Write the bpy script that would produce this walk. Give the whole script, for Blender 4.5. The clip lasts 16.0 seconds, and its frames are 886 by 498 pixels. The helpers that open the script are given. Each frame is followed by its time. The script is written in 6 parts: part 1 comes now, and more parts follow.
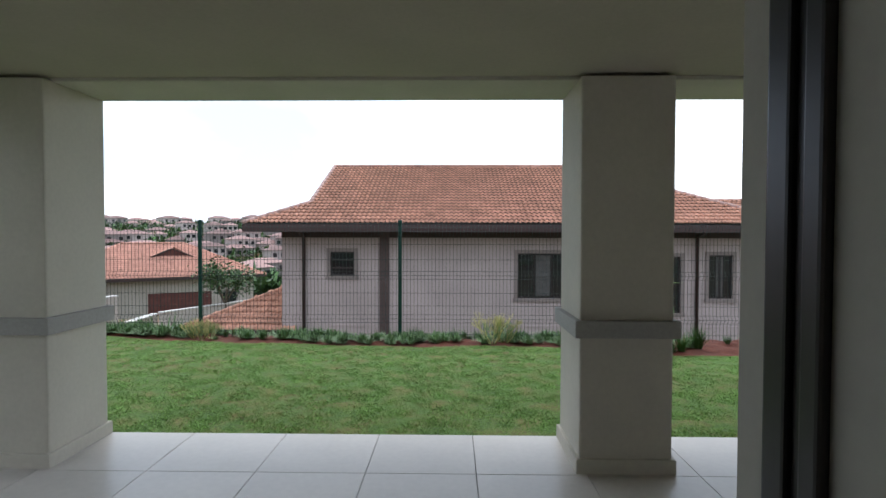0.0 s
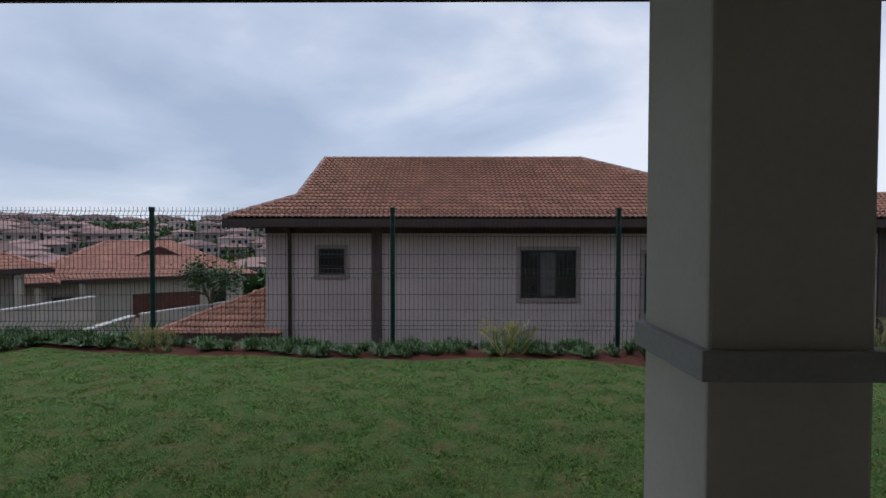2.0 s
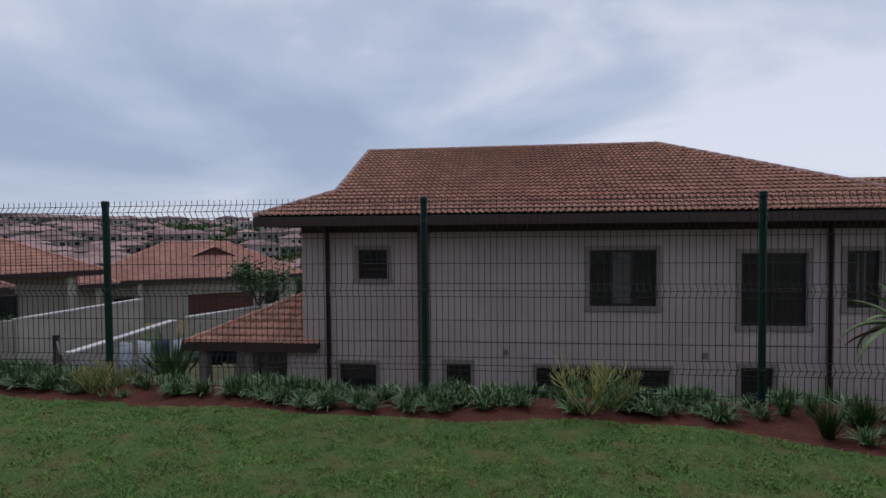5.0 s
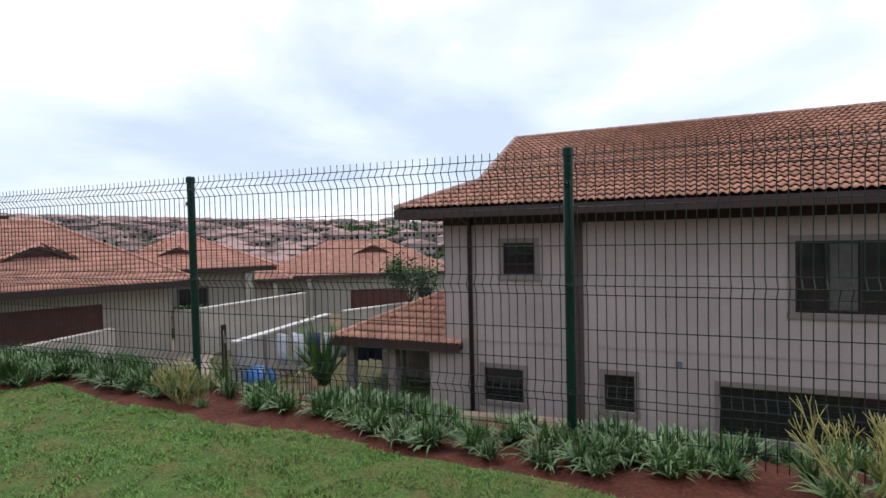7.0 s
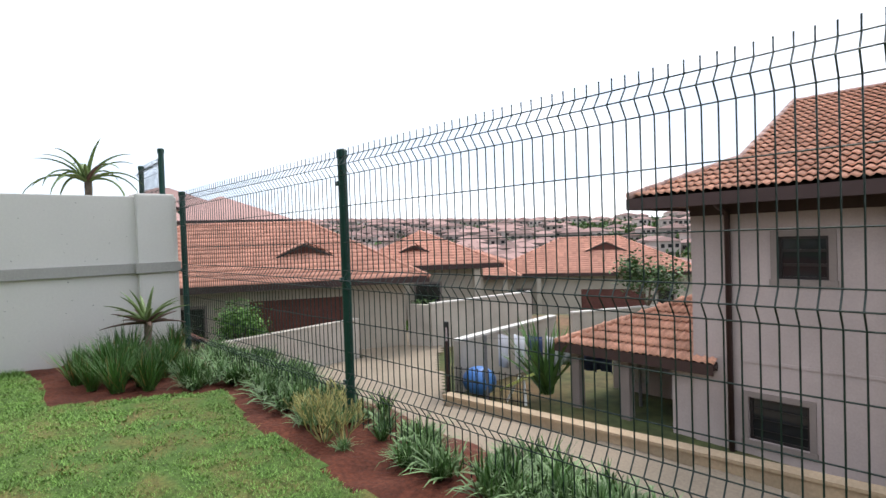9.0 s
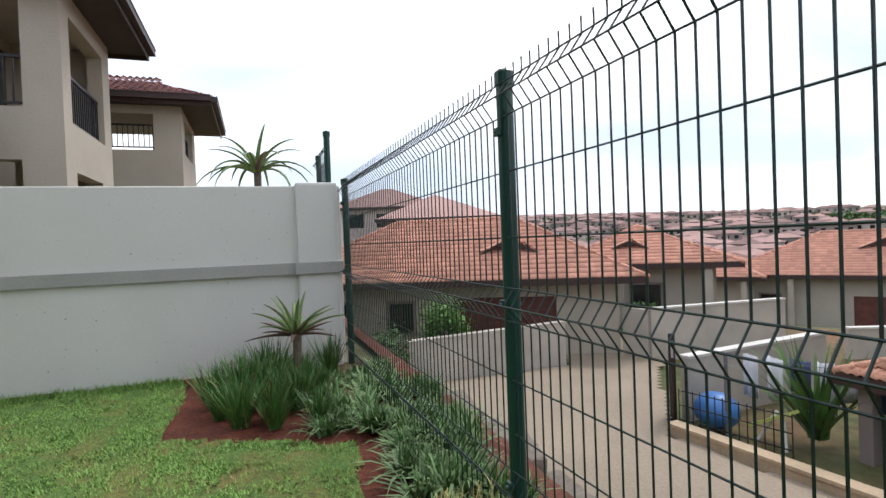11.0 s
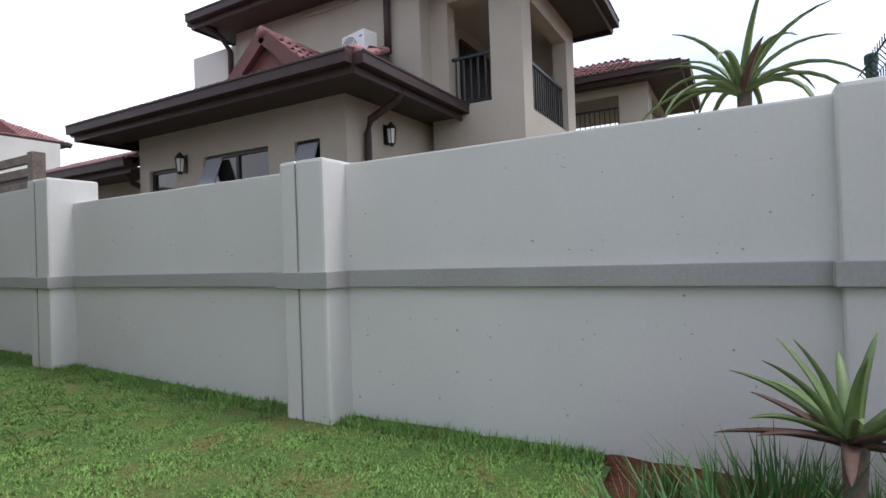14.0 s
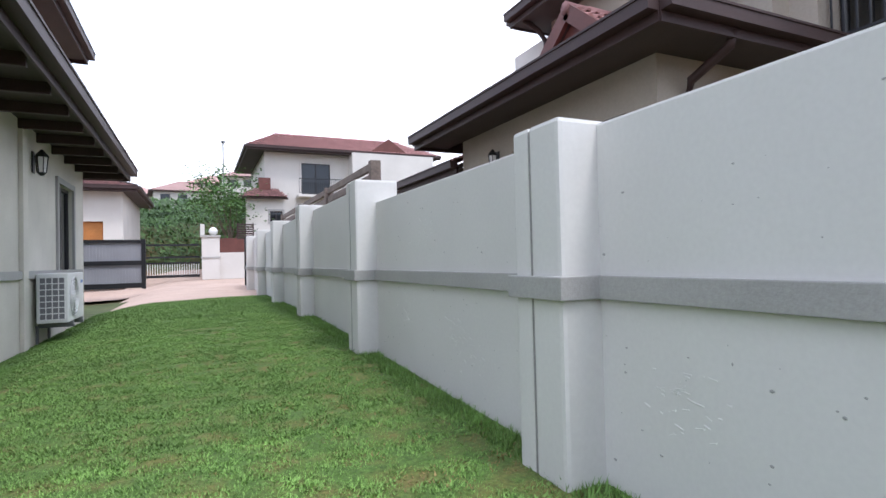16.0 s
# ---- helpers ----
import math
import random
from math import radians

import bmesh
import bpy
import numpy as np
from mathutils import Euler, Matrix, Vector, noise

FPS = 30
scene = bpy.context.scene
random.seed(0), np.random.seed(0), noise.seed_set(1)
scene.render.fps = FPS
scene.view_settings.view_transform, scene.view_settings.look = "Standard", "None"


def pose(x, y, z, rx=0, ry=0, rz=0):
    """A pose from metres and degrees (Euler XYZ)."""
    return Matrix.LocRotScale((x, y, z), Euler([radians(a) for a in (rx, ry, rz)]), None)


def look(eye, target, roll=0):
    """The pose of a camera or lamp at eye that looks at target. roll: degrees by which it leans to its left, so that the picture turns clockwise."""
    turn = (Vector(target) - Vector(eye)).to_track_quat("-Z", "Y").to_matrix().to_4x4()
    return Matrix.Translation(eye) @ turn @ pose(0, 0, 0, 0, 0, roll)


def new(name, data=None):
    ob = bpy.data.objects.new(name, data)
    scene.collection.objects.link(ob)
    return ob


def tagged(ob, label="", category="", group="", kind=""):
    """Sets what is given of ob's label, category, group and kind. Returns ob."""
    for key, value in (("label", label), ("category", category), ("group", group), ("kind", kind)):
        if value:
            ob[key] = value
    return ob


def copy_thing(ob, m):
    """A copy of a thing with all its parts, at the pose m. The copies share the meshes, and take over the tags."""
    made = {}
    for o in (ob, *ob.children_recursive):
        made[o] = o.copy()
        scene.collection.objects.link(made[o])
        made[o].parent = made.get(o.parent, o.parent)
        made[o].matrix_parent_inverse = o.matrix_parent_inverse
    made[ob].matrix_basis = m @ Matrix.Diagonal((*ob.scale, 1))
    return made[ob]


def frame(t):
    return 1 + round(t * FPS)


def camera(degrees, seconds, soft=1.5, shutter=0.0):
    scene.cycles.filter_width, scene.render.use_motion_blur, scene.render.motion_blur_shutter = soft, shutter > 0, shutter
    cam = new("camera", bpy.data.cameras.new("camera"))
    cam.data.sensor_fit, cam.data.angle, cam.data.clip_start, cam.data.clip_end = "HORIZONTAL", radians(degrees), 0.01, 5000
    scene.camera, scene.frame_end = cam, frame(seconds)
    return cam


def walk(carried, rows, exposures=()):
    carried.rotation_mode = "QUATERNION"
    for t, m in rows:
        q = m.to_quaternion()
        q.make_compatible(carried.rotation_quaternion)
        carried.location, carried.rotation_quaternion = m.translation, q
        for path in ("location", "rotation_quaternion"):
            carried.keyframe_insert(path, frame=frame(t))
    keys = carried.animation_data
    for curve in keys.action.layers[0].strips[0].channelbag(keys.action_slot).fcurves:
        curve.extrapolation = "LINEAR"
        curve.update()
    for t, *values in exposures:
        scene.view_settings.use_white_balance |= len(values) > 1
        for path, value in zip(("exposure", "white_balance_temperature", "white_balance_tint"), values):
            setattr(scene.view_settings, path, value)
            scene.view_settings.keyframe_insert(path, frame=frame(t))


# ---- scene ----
cam = camera(79.9, 16.0)
METRES, EYE, TILT, LEAN, TURN = 11.65, 1.669, 0.0, 0.0, 1.0
ROWS = [
    (0.0, 0.0, 0.0, 0.0, 0.0, -1.46, -0.12),
    (0.5, -0.0036, 0.0292, 0.0002, -0.2, -1.45, -0.18),
    (1.0, -0.0042, 0.0582, -0.0003, -0.34, -1.53, -0.12),
    (1.5, -0.006, 0.085, -0.0073, -0.47, -1.49, -0.08),
    (2.0, -0.0069, 0.1161, -0.0102, -0.55, -1.55, -0.06),
    (2.5, -0.0031, 0.1464, -0.0097, -0.23, -1.6, 0.0),
    (3.0, -0.0035, 0.1772, -0.0102, -0.15, -1.66, 0.08),
    (5.5, -0.0029, 0.3247, -0.008, 8.95, -1.85, 0.63),
    (6.0, -0.0042, 0.3548, -0.0201, 12.75, -1.79, 0.75),
    (6.5, -0.0075, 0.3895, -0.0229, 15.74, -1.73, 0.99),
    (7.0, -0.0138, 0.4232, -0.0247, 22.03, -1.66, 1.29),
    (7.5, -0.0261, 0.4556, -0.0266, 27.08, -1.54, 1.38),
    (8.0, -0.0366, 0.4889, -0.0299, 33.21, -1.46, 1.71),
    (8.5, -0.0495, 0.5179, -0.0315, 40.56, -1.29, 1.87),
    (11.0, -0.1757, 0.6317, -0.0331, 69.4, -0.81, 2.22),
    (11.5, -0.2081, 0.6422, -0.0354, 77.0, -0.54, 2.26),
    (12.0, -0.2404, 0.6468, -0.0367, 84.75, -0.33, 2.4),
    (12.5, -0.2739, 0.6476, -0.0371, 97.94, 0.06, 2.36),
    (13.0, -0.3092, 0.6436, -0.0375, 105.54, 0.24, 2.15),
    (13.5, -0.3447, 0.6398, -0.0386, 109.74, 0.31, 2.11),
    (14.0, -0.3749, 0.6341, -0.038, 118.01, 0.53, 2.05),
    (14.5, -0.4042, 0.6269, -0.0384, 124.38, 0.66, 1.95),
    (15.0, -0.4289, 0.6213, -0.0386, 131.38, 0.71, 1.89),
    (15.5, -0.4492, 0.616, -0.0373, 144.28, 0.93, 1.68),
    (16.0, -0.4675, 0.6075, -0.0376, 154.15, 1.13, 1.38),
]
walk(cam, [(t, pose(0, 0, EYE, TILT, LEAN, TURN) @ pose(METRES * x, METRES * y, METRES * z, 90 + pitch, roll, yaw)) for t, x, y, z, yaw, pitch, roll in ROWS],
     exposures=[(0.0, 1.1, 6050, 9), (0.5, 0.55, 5750, 9), (1.0, 0.25, 5900, 10), (1.5, 0.0, 5900, 11), (2.0, -0.22, 5900, 13), (2.5, -0.40, 5800, 14), (3.0, -0.48, 5800, 14), (5.5, -0.34, 6000, 15), (6.0, 0.02, 6250, 14), (6.5, 0.32, 6300, 13), (7.0, 0.52, 6300, 13), (7.5, 0.7, 6400, 12), (8.5, 1.12, 6550, 11), (11.0, 0.85, 6500, 11), (12.5, 0.7, 6600, 11), (13.5, 0.78, 6300, 14), (14.5, 0.87, 6050, 14), (16.0, 1.22, 5950, 15)])
UNIT = 1.12  # metres to one unit of the plan below

# ---- world, sun, exposure ----
world = bpy.data.worlds.new("sky")
scene.world = world
world.use_nodes = True
wn, wl = world.node_tree.nodes, world.node_tree.links
wn.clear()
sky = wn.new("ShaderNodeTexSky")
sky.sky_type, sky.sun_disc = "NISHITA", False
sky.sun_elevation, sky.sun_rotation = radians(58), radians(200)
sky_dim = wn.new("ShaderNodeMix")
sky_dim.data_type = "RGBA"
sky_dim.blend_type = "MULTIPLY"
sky_dim.inputs["Factor"].default_value = 1.0
sky_dim.inputs["B"].default_value = (0.13, 0.13, 0.13, 1)
wl.new(sky.outputs[0], sky_dim.inputs["A"])
wco = wn.new("ShaderNodeTexCoord")
wmap = wn.new("ShaderNodeMapping")
wmap.inputs["Scale"].default_value = (1.0, 1.0, 2.6)
wmap.inputs["Rotation"].default_value = (0.15, 0.1, 0.6)
wl.new(wco.outputs["Generated"], wmap.inputs[0])
cloud = wn.new("ShaderNodeTexNoise")
cloud.inputs["Scale"].default_value, cloud.inputs["Detail"].default_value = 1.35, 8
cloud.inputs["Roughness"].default_value, cloud.inputs["Distortion"].default_value = 0.5, 0.35
wl.new(wmap.outputs[0], cloud.inputs["Vector"])
cramp = wn.new("ShaderNodeValToRGB")
cramp.color_ramp.elements[0].position, cramp.color_ramp.elements[0].color = 0.38, (0.50, 0.575, 0.69, 1)
cramp.color_ramp.elements[1].position, cramp.color_ramp.elements[1].color = 0.60, (1.02, 1.02, 1.02, 1)
mid = cramp.color_ramp.elements.new(0.5)
mid.color = (0.70, 0.76, 0.85, 1)
wl.new(cloud.outputs["Fac"], cramp.inputs[0])
wmix = wn.new("ShaderNodeMix")
wmix.data_type = "RGBA"
wmix.inputs["Factor"].default_value = 0.86
wl.new(sky_dim.outputs["Result"], wmix.inputs["A"])
wl.new(cramp.outputs[0], wmix.inputs["B"])
wbg = wn.new("ShaderNodeBackground")
wbg.inputs["Strength"].default_value = 1.0
wl.new(wmix.outputs["Result"], wbg.inputs[0])
wout = wn.new("ShaderNodeOutputWorld")
wl.new(wbg.outputs[0], wout.inputs[0])
sun = new("sun", bpy.data.lights.new("sun", "SUN"))
sun.data.energy, sun.data.angle, sun.data.color = 1.0, radians(14), (1.0, 0.96, 0.9)
sun.matrix_world = look((-8, 22, 40), (0, 0, 0))


# ---- materials ----
def material(name, base, rough=0.7, metal=0.0, grain=0.0, gscale=60.0, stain=0.0, sscale=2.0, bump=0.0, bscale=120.0, dark=None, spec=0.4, vary=0.0):
    """Base colour with fine grain, broad stains, fine relief and a little difference from piece to piece."""
    m = bpy.data.materials.new(name)
    m.use_nodes = True
    n, l = m.node_tree.nodes, m.node_tree.links
    b = n["Principled BSDF"]
    b.inputs["Roughness"].default_value, b.inputs["Metallic"].default_value = rough, metal
    b.inputs["Specular IOR Level"].default_value = spec
    co = n.new("ShaderNodeTexCoord")
    col = n.new("ShaderNodeRGB")
    col.outputs[0].default_value = (*base, 1)
    last = col.outputs[0]

    def mul(fac_socket, low, high):
        nonlocal last
        r = n.new("ShaderNodeMapRange")
        r.inputs["From Min"].default_value, r.inputs["From Max"].default_value = 0.3, 0.7
        r.inputs["To Min"].default_value, r.inputs["To Max"].default_value = low, high
        l.new(fac_socket, r.inputs["Value"])
        v = n.new("ShaderNodeVectorMath")
        v.operation = "SCALE"
        l.new(last, v.inputs[0])
        l.new(r.outputs[0], v.inputs["Scale"])
        last = v.outputs[0]

    def tex(scale, detail=4):
        t = n.new("ShaderNodeTexNoise")
        t.inputs["Scale"].default_value, t.inputs["Detail"].default_value = scale, detail
        l.new(co.outputs["Object"], t.inputs["Vector"])
        return t
    if dark:
        t = tex(sscale, 6)
        r = n.new("ShaderNodeMapRange")
        r.inputs["From Min"].default_value, r.inputs["From Max"].default_value = 0.42, 0.64
        l.new(t.outputs["Fac"], r.inputs["Value"])
        mx = n.new("ShaderNodeMix")
        mx.data_type = "RGBA"
        l.new(r.outputs[0], mx.inputs["Factor"])
        l.new(last, mx.inputs["A"])
        mx.inputs["B"].default_value = (*dark, 1)
        last = mx.outputs["Result"]
    if stain:
        mul(tex(sscale, 5).outputs["Fac"], 1 - stain, 1 + stain * 0.6)
    if grain:
        mul(tex(gscale, 3).outputs["Fac"], 1 - grain, 1 + grain)
    if vary:
        oi = n.new("ShaderNodeObjectInfo")
        gi = n.new("ShaderNodeNewGeometry")
        ad = n.new("ShaderNodeMath")
        l.new(oi.outputs["Random"], ad.inputs[0])
        l.new(gi.outputs["Random Per Island"], ad.inputs[1])
        hf = n.new("ShaderNodeMath")
        hf.operation = "MULTIPLY"
        hf.inputs[1].default_value = 0.5
        l.new(ad.outputs[0], hf.inputs[0])
        mul(hf.outputs[0], 1 - vary, 1 + vary)
    l.new(last, b.inputs["Base Color"])
    if bump:
        bp = n.new("ShaderNodeBump")
        bp.inputs["Strength"].default_value, bp.inputs["Distance"].default_value = bump, 0.01
        l.new(tex(bscale, 4).outputs["Fac"], bp.inputs["Height"])
        l.new(bp.outputs[0], b.inputs["Normal"])
    return m


def glass_material(name, tint, rough=0.03, clear=0.0):
    m = bpy.data.materials.new(name)
    m.use_nodes = True
    b = m.node_tree.nodes["Principled BSDF"]
    b.inputs["Base Color"].default_value = (*tint, 1)
    b.inputs["Roughness"].default_value = rough
    b.inputs["Specular IOR Level"].default_value = 0.6
    b.inputs["Transmission Weight"].default_value = clear
    return m


PLASTER = material("cream_plaster", (0.60, 0.565, 0.49), 0.85, grain=0.03, gscale=40, stain=0.12, sscale=1.3, bump=0.07, bscale=60)
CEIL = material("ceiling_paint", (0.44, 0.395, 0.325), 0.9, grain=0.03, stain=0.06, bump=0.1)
WALLP = material("boundary_plaster", (0.645, 0.628, 0.595), 0.88, grain=0.02, gscale=50, stain=0.07, sscale=0.7, bump=0.04, bscale=40)
BAND = material("grey_band_paint", (0.37, 0.36, 0.34), 0.85, grain=0.06, stain=0.08, bump=0.2)
LILAC = material("mauve_plaster", (0.43, 0.362, 0.345), 0.9, grain=0.05, gscale=30, stain=0.12, sscale=0.8, bump=0.25, bscale=40)
TAUPE = material("taupe_surround", (0.24, 0.20, 0.185), 0.85, grain=0.06, stain=0.1, bump=0.2)
BEIGE = material("beige_plaster", (0.43, 0.385, 0.32), 0.9, grain=0.04, gscale=30, stain=0.10, sscale=0.9, bump=0.2, bscale=40)
PALE = material("pale_plaster", (0.62, 0.59, 0.55), 0.9, grain=0.04, stain=0.1, sscale=0.7, bump=0.2)
FASCIA = material("dark_brown_paint", (0.048, 0.026, 0.024), 0.55, grain=0.1, stain=0.15, sscale=3, bump=0.08)
SOFFIT = material("soffit_board", (0.06, 0.043, 0.038), 0.7, grain=0.1, stain=0.12)
REDWOOD = material("red_brown_boards", (0.13, 0.045, 0.035), 0.55, grain=0.12, stain=0.2, sscale=3, bump=0.15)
TILE_A = material("weathered_clay_tile", (0.55, 0.285, 0.195), 0.85, grain=0.22, gscale=25, stain=0.18, sscale=1.6, bump=0.25, vary=0.15)
RIDGE = material("pale_ridge_tile", (0.42, 0.275, 0.235), 0.85, grain=0.2, gscale=25, stain=0.15, bump=0.2)
TILE_B = material("orange_clay_tile", (0.53, 0.262, 0.188), 0.85, grain=0.12, gscale=18, stain=0.15, sscale=0.8, vary=0.13)
TILE_C = material("dusty_red_tile", (0.32, 0.165, 0.155), 0.8, grain=0.12, gscale=18, stain=0.15, sscale=1.2, vary=0.25)
GREEN = material("green_powder_coat", (0.005, 0.043, 0.032), 0.35, grain=0.08, stain=0.12, sscale=6, bump=0.04)
WIRE = material("green_wire_coat", (0.010, 0.026, 0.022), 0.4, grain=0.1, gscale=90)
BLACK = material("black_metal", (0.014, 0.014, 0.016), 0.4, grain=0.1)
FRAME = material("charcoal_aluminium", (0.028, 0.024, 0.024), 0.38, grain=0.06, metal=0.2)
GLASS = glass_material("dark_window_glass", (0.018, 0.02, 0.022))
CURTAIN = material("curtain_cloth", (0.10, 0.095, 0.09), 0.9, grain=0.08, stain=0.2, sscale=6)
WHITE = material("white_enamel", (0.72, 0.72, 0.70), 0.4, grain=0.03, stain=0.05)
GREYP = material("grey_plastic", (0.16, 0.16, 0.17), 0.5)
TILEF = material("cream_porcelain", (0.60, 0.56, 0.51), 0.28, grain=0.03, gscale=30, stain=0.06, sscale=2.5, vary=0.05)
GROUT = material("grout", (0.27, 0.25, 0.23), 0.9, grain=0.1)
SOIL = material("red_soil", (0.108, 0.029, 0.014), 0.95, grain=0.35, gscale=45, stain=0.3, sscale=4, bump=0.9, bscale=35)
LAWN = material("lawn_base", (0.082, 0.150, 0.028), 0.95, grain=0.35, gscale=45, stain=0.25, sscale=5, bump=0.8, bscale=60, dark=(0.115, 0.11, 0.03))
BLADE = material("grass_blade", (0.172, 0.305, 0.067), 0.7, stain=0.22, sscale=2.2, vary=0.35)
DRYB = material("dry_grass_blade", (0.27, 0.20, 0.075), 0.7, vary=0.3)
FARG = material("rough_ground", (0.085, 0.105, 0.035), 0.95, grain=0.3, gscale=3, stain=0.4, sscale=0.25, bump=0.5, bscale=8, dark=(0.15, 0.085, 0.045))
SAND = material("sandy_paving", (0.29, 0.235, 0.175), 0.9, grain=0.12, gscale=20, stain=0.12, sscale=0.6, bump=0.2)
KERB = material("sandy_kerb_render", (0.46, 0.35, 0.235), 0.9, grain=0.1, gscale=20, stain=0.2, sscale=0.8, bump=0.2)
PINKP = material("pink_pavers", (0.46, 0.335, 0.27), 0.85, grain=0.12, gscale=25, stain=0.12, sscale=1.0, bump=0.2)
STONE = material("grey_stone", (0.20, 0.165, 0.135), 0.9, grain=0.2, gscale=20, stain=0.2, bump=0.5)
STRAP = material("strap_leaf", (0.145, 0.235, 0.092), 0.55, stain=0.25, sscale=5, vary=0.35)
STRAPG = material("tall_green_leaf", (0.060, 0.145, 0.030), 0.5, stain=0.25, sscale=5, vary=0.35)
REED = material("yellow_reed", (0.56, 0.50, 0.20), 0.6, stain=0.25, sscale=5, vary=0.35)
ALOE = material("aloe_leaf", (0.17, 0.245, 0.085), 0.45, grain=0.08, stain=0.22, sscale=7, bump=0.1)
ALOED = material("dry_aloe_leaf", (0.15, 0.085, 0.065), 0.6, grain=0.12, stain=0.3, sscale=8, bump=0.2)
BARK = material("bark", (0.16, 0.125, 0.09), 0.95, grain=0.3, gscale=30, stain=0.3, sscale=9, bump=0.8, bscale=45)
LEAF = material("tree_leaf", (0.075, 0.15, 0.038), 0.6, stain=0.3, sscale=1.5, vary=0.4)
HEDGE = material("hedge_leaf", (0.050, 0.105, 0.022), 0.6, stain=0.3, sscale=0.8, vary=0.4)
SHRUB = material("bright_shrub_leaf", (0.095, 0.21, 0.032), 0.6, stain=0.3, sscale=1.2, vary=0.4)
TIMBER = material("weathered_timber", (0.21, 0.165, 0.14), 0.85, grain=0.2, gscale=30, stain=0.25, sscale=5, bump=0.3)
ORANGEW = material("varnished_garage_wood", (0.42, 0.17, 0.045), 0.5, grain=0.15, stain=0.15)
BLUE = material("blue_plastic", (0.06, 0.19, 0.50), 0.4, grain=0.05, stain=0.1)
CLOTHW = material("white_cloth", (0.66, 0.66, 0.70), 0.9, grain=0.05, stain=0.12, sscale=4)
CLOTHB = material("navy_cloth", (0.05, 0.07, 0.16), 0.9, grain=0.08)
DTAUPE = material("dark_brown_pilaster", (0.085, 0.060, 0.055), 0.85, grain=0.15, gscale=20, stain=0.15, bump=0.4)
PALEG = material("pale_tilted_glass", (0.30, 0.32, 0.34), 0.15)
LAMPG = material("frosted_lamp_glass", (0.75, 0.74, 0.70), 0.35)
YARDW = material("yard_wall_plaster", (0.47, 0.425, 0.37), 0.9, grain=0.06, stain=0.18, sscale=1.1, bump=0.2)
FARWALL = material("far_house_wall", (0.42, 0.36, 0.335), 0.9, grain=0.1, gscale=0.5, vary=0.45)
FARROOF = material("far_roof", (0.31, 0.195, 0.175), 0.9, grain=0.1, gscale=0.5, vary=0.4)
FLUSH = material("room_paint", (0.74, 0.73, 0.70), 0.9, grain=0.03, stain=0.05)


# ---- mesh helpers ----
def mesh_of(name, verts, faces, mat, smooth=False):
    me = bpy.data.meshes.new(name)
    me.from_pydata(verts, [], faces)
    me.materials.append(mat)
    if smooth:
        me.polygons.foreach_set("use_smooth", [True] * len(me.polygons))
    me.update()
    return me


def done(name, bm, mat, smooth=False):
    me = bpy.data.meshes.new(name)
    bm.normal_update()
    bm.to_mesh(me)
    bm.free()
    me.materials.append(mat)
    if smooth:
        me.polygons.foreach_set("use_smooth", [True] * len(me.polygons))
    return me


def part(name, bm, mat, parent=None, label="", smooth=False):
    me = bm if isinstance(bm, bpy.types.Mesh) else done(name, bm, mat, smooth)
    ob = new(name, me)
    if parent:
        ob.parent = parent
    else:
        ob.scale = (UNIT, UNIT, UNIT)
    return tagged(ob, label)


def thing(name, label, category, group="", at=(0, 0, 0), turn=0.0, kind=""):
    ob = new(name)
    ob.empty_display_size = 0.2
    ob.matrix_world = Matrix.Scale(UNIT, 4) @ pose(*at, 0, 0, turn)
    return tagged(ob, label, category, group, kind)


def again(ob, x, y, z, turn=0.0, size=1.0):
    """A copy of a thing at a place of the plan, turned and a little larger or smaller."""
    o = copy_thing(ob, pose(x * UNIT, y * UNIT, z * UNIT, 0, 0, turn))
    o.scale = [UNIT * size] * 3
    return o


def structure(name, bm, mat, label, smooth=False):
    return tagged(part(name, bm, mat, None, "", smooth), label, kind="structure")


def box(bm, x0, x1, y0, y1, z0, z1, bevel=0.0):
    r = bmesh.ops.create_cube(bm, size=1.0, matrix=Matrix.Translation(((x0 + x1) / 2, (y0 + y1) / 2, (z0 + z1) / 2)) @ Matrix.Diagonal((abs(x1 - x0), abs(y1 - y0), abs(z1 - z0), 1)))
    if bevel:
        es = list({e for v in r["verts"] for e in v.link_edges})
        bmesh.ops.bevel(bm, geom=es, offset=bevel, segments=2, affect="EDGES", profile=0.6)
    return bm


def boxes(*rows, bevel=0.0):
    bm = bmesh.new()
    for r in rows:
        box(bm, *r, bevel=bevel)
    return bm


def beam(bm, a, b, w, h, up=(0, 0, 1)):
    """A squared bar from a to b."""
    a, b = Vector(a), Vector(b)
    d = b - a
    x = d.normalized()
    y = Vector(up).cross(x).normalized()
    z = x.cross(y)
    m = Matrix((x, y, z)).transposed().to_4x4()
    m.translation = (a + b) / 2
    bmesh.ops.create_cube(bm, size=1.0, matrix=m @ Matrix.Diagonal((d.length, w, h, 1)))
    return bm


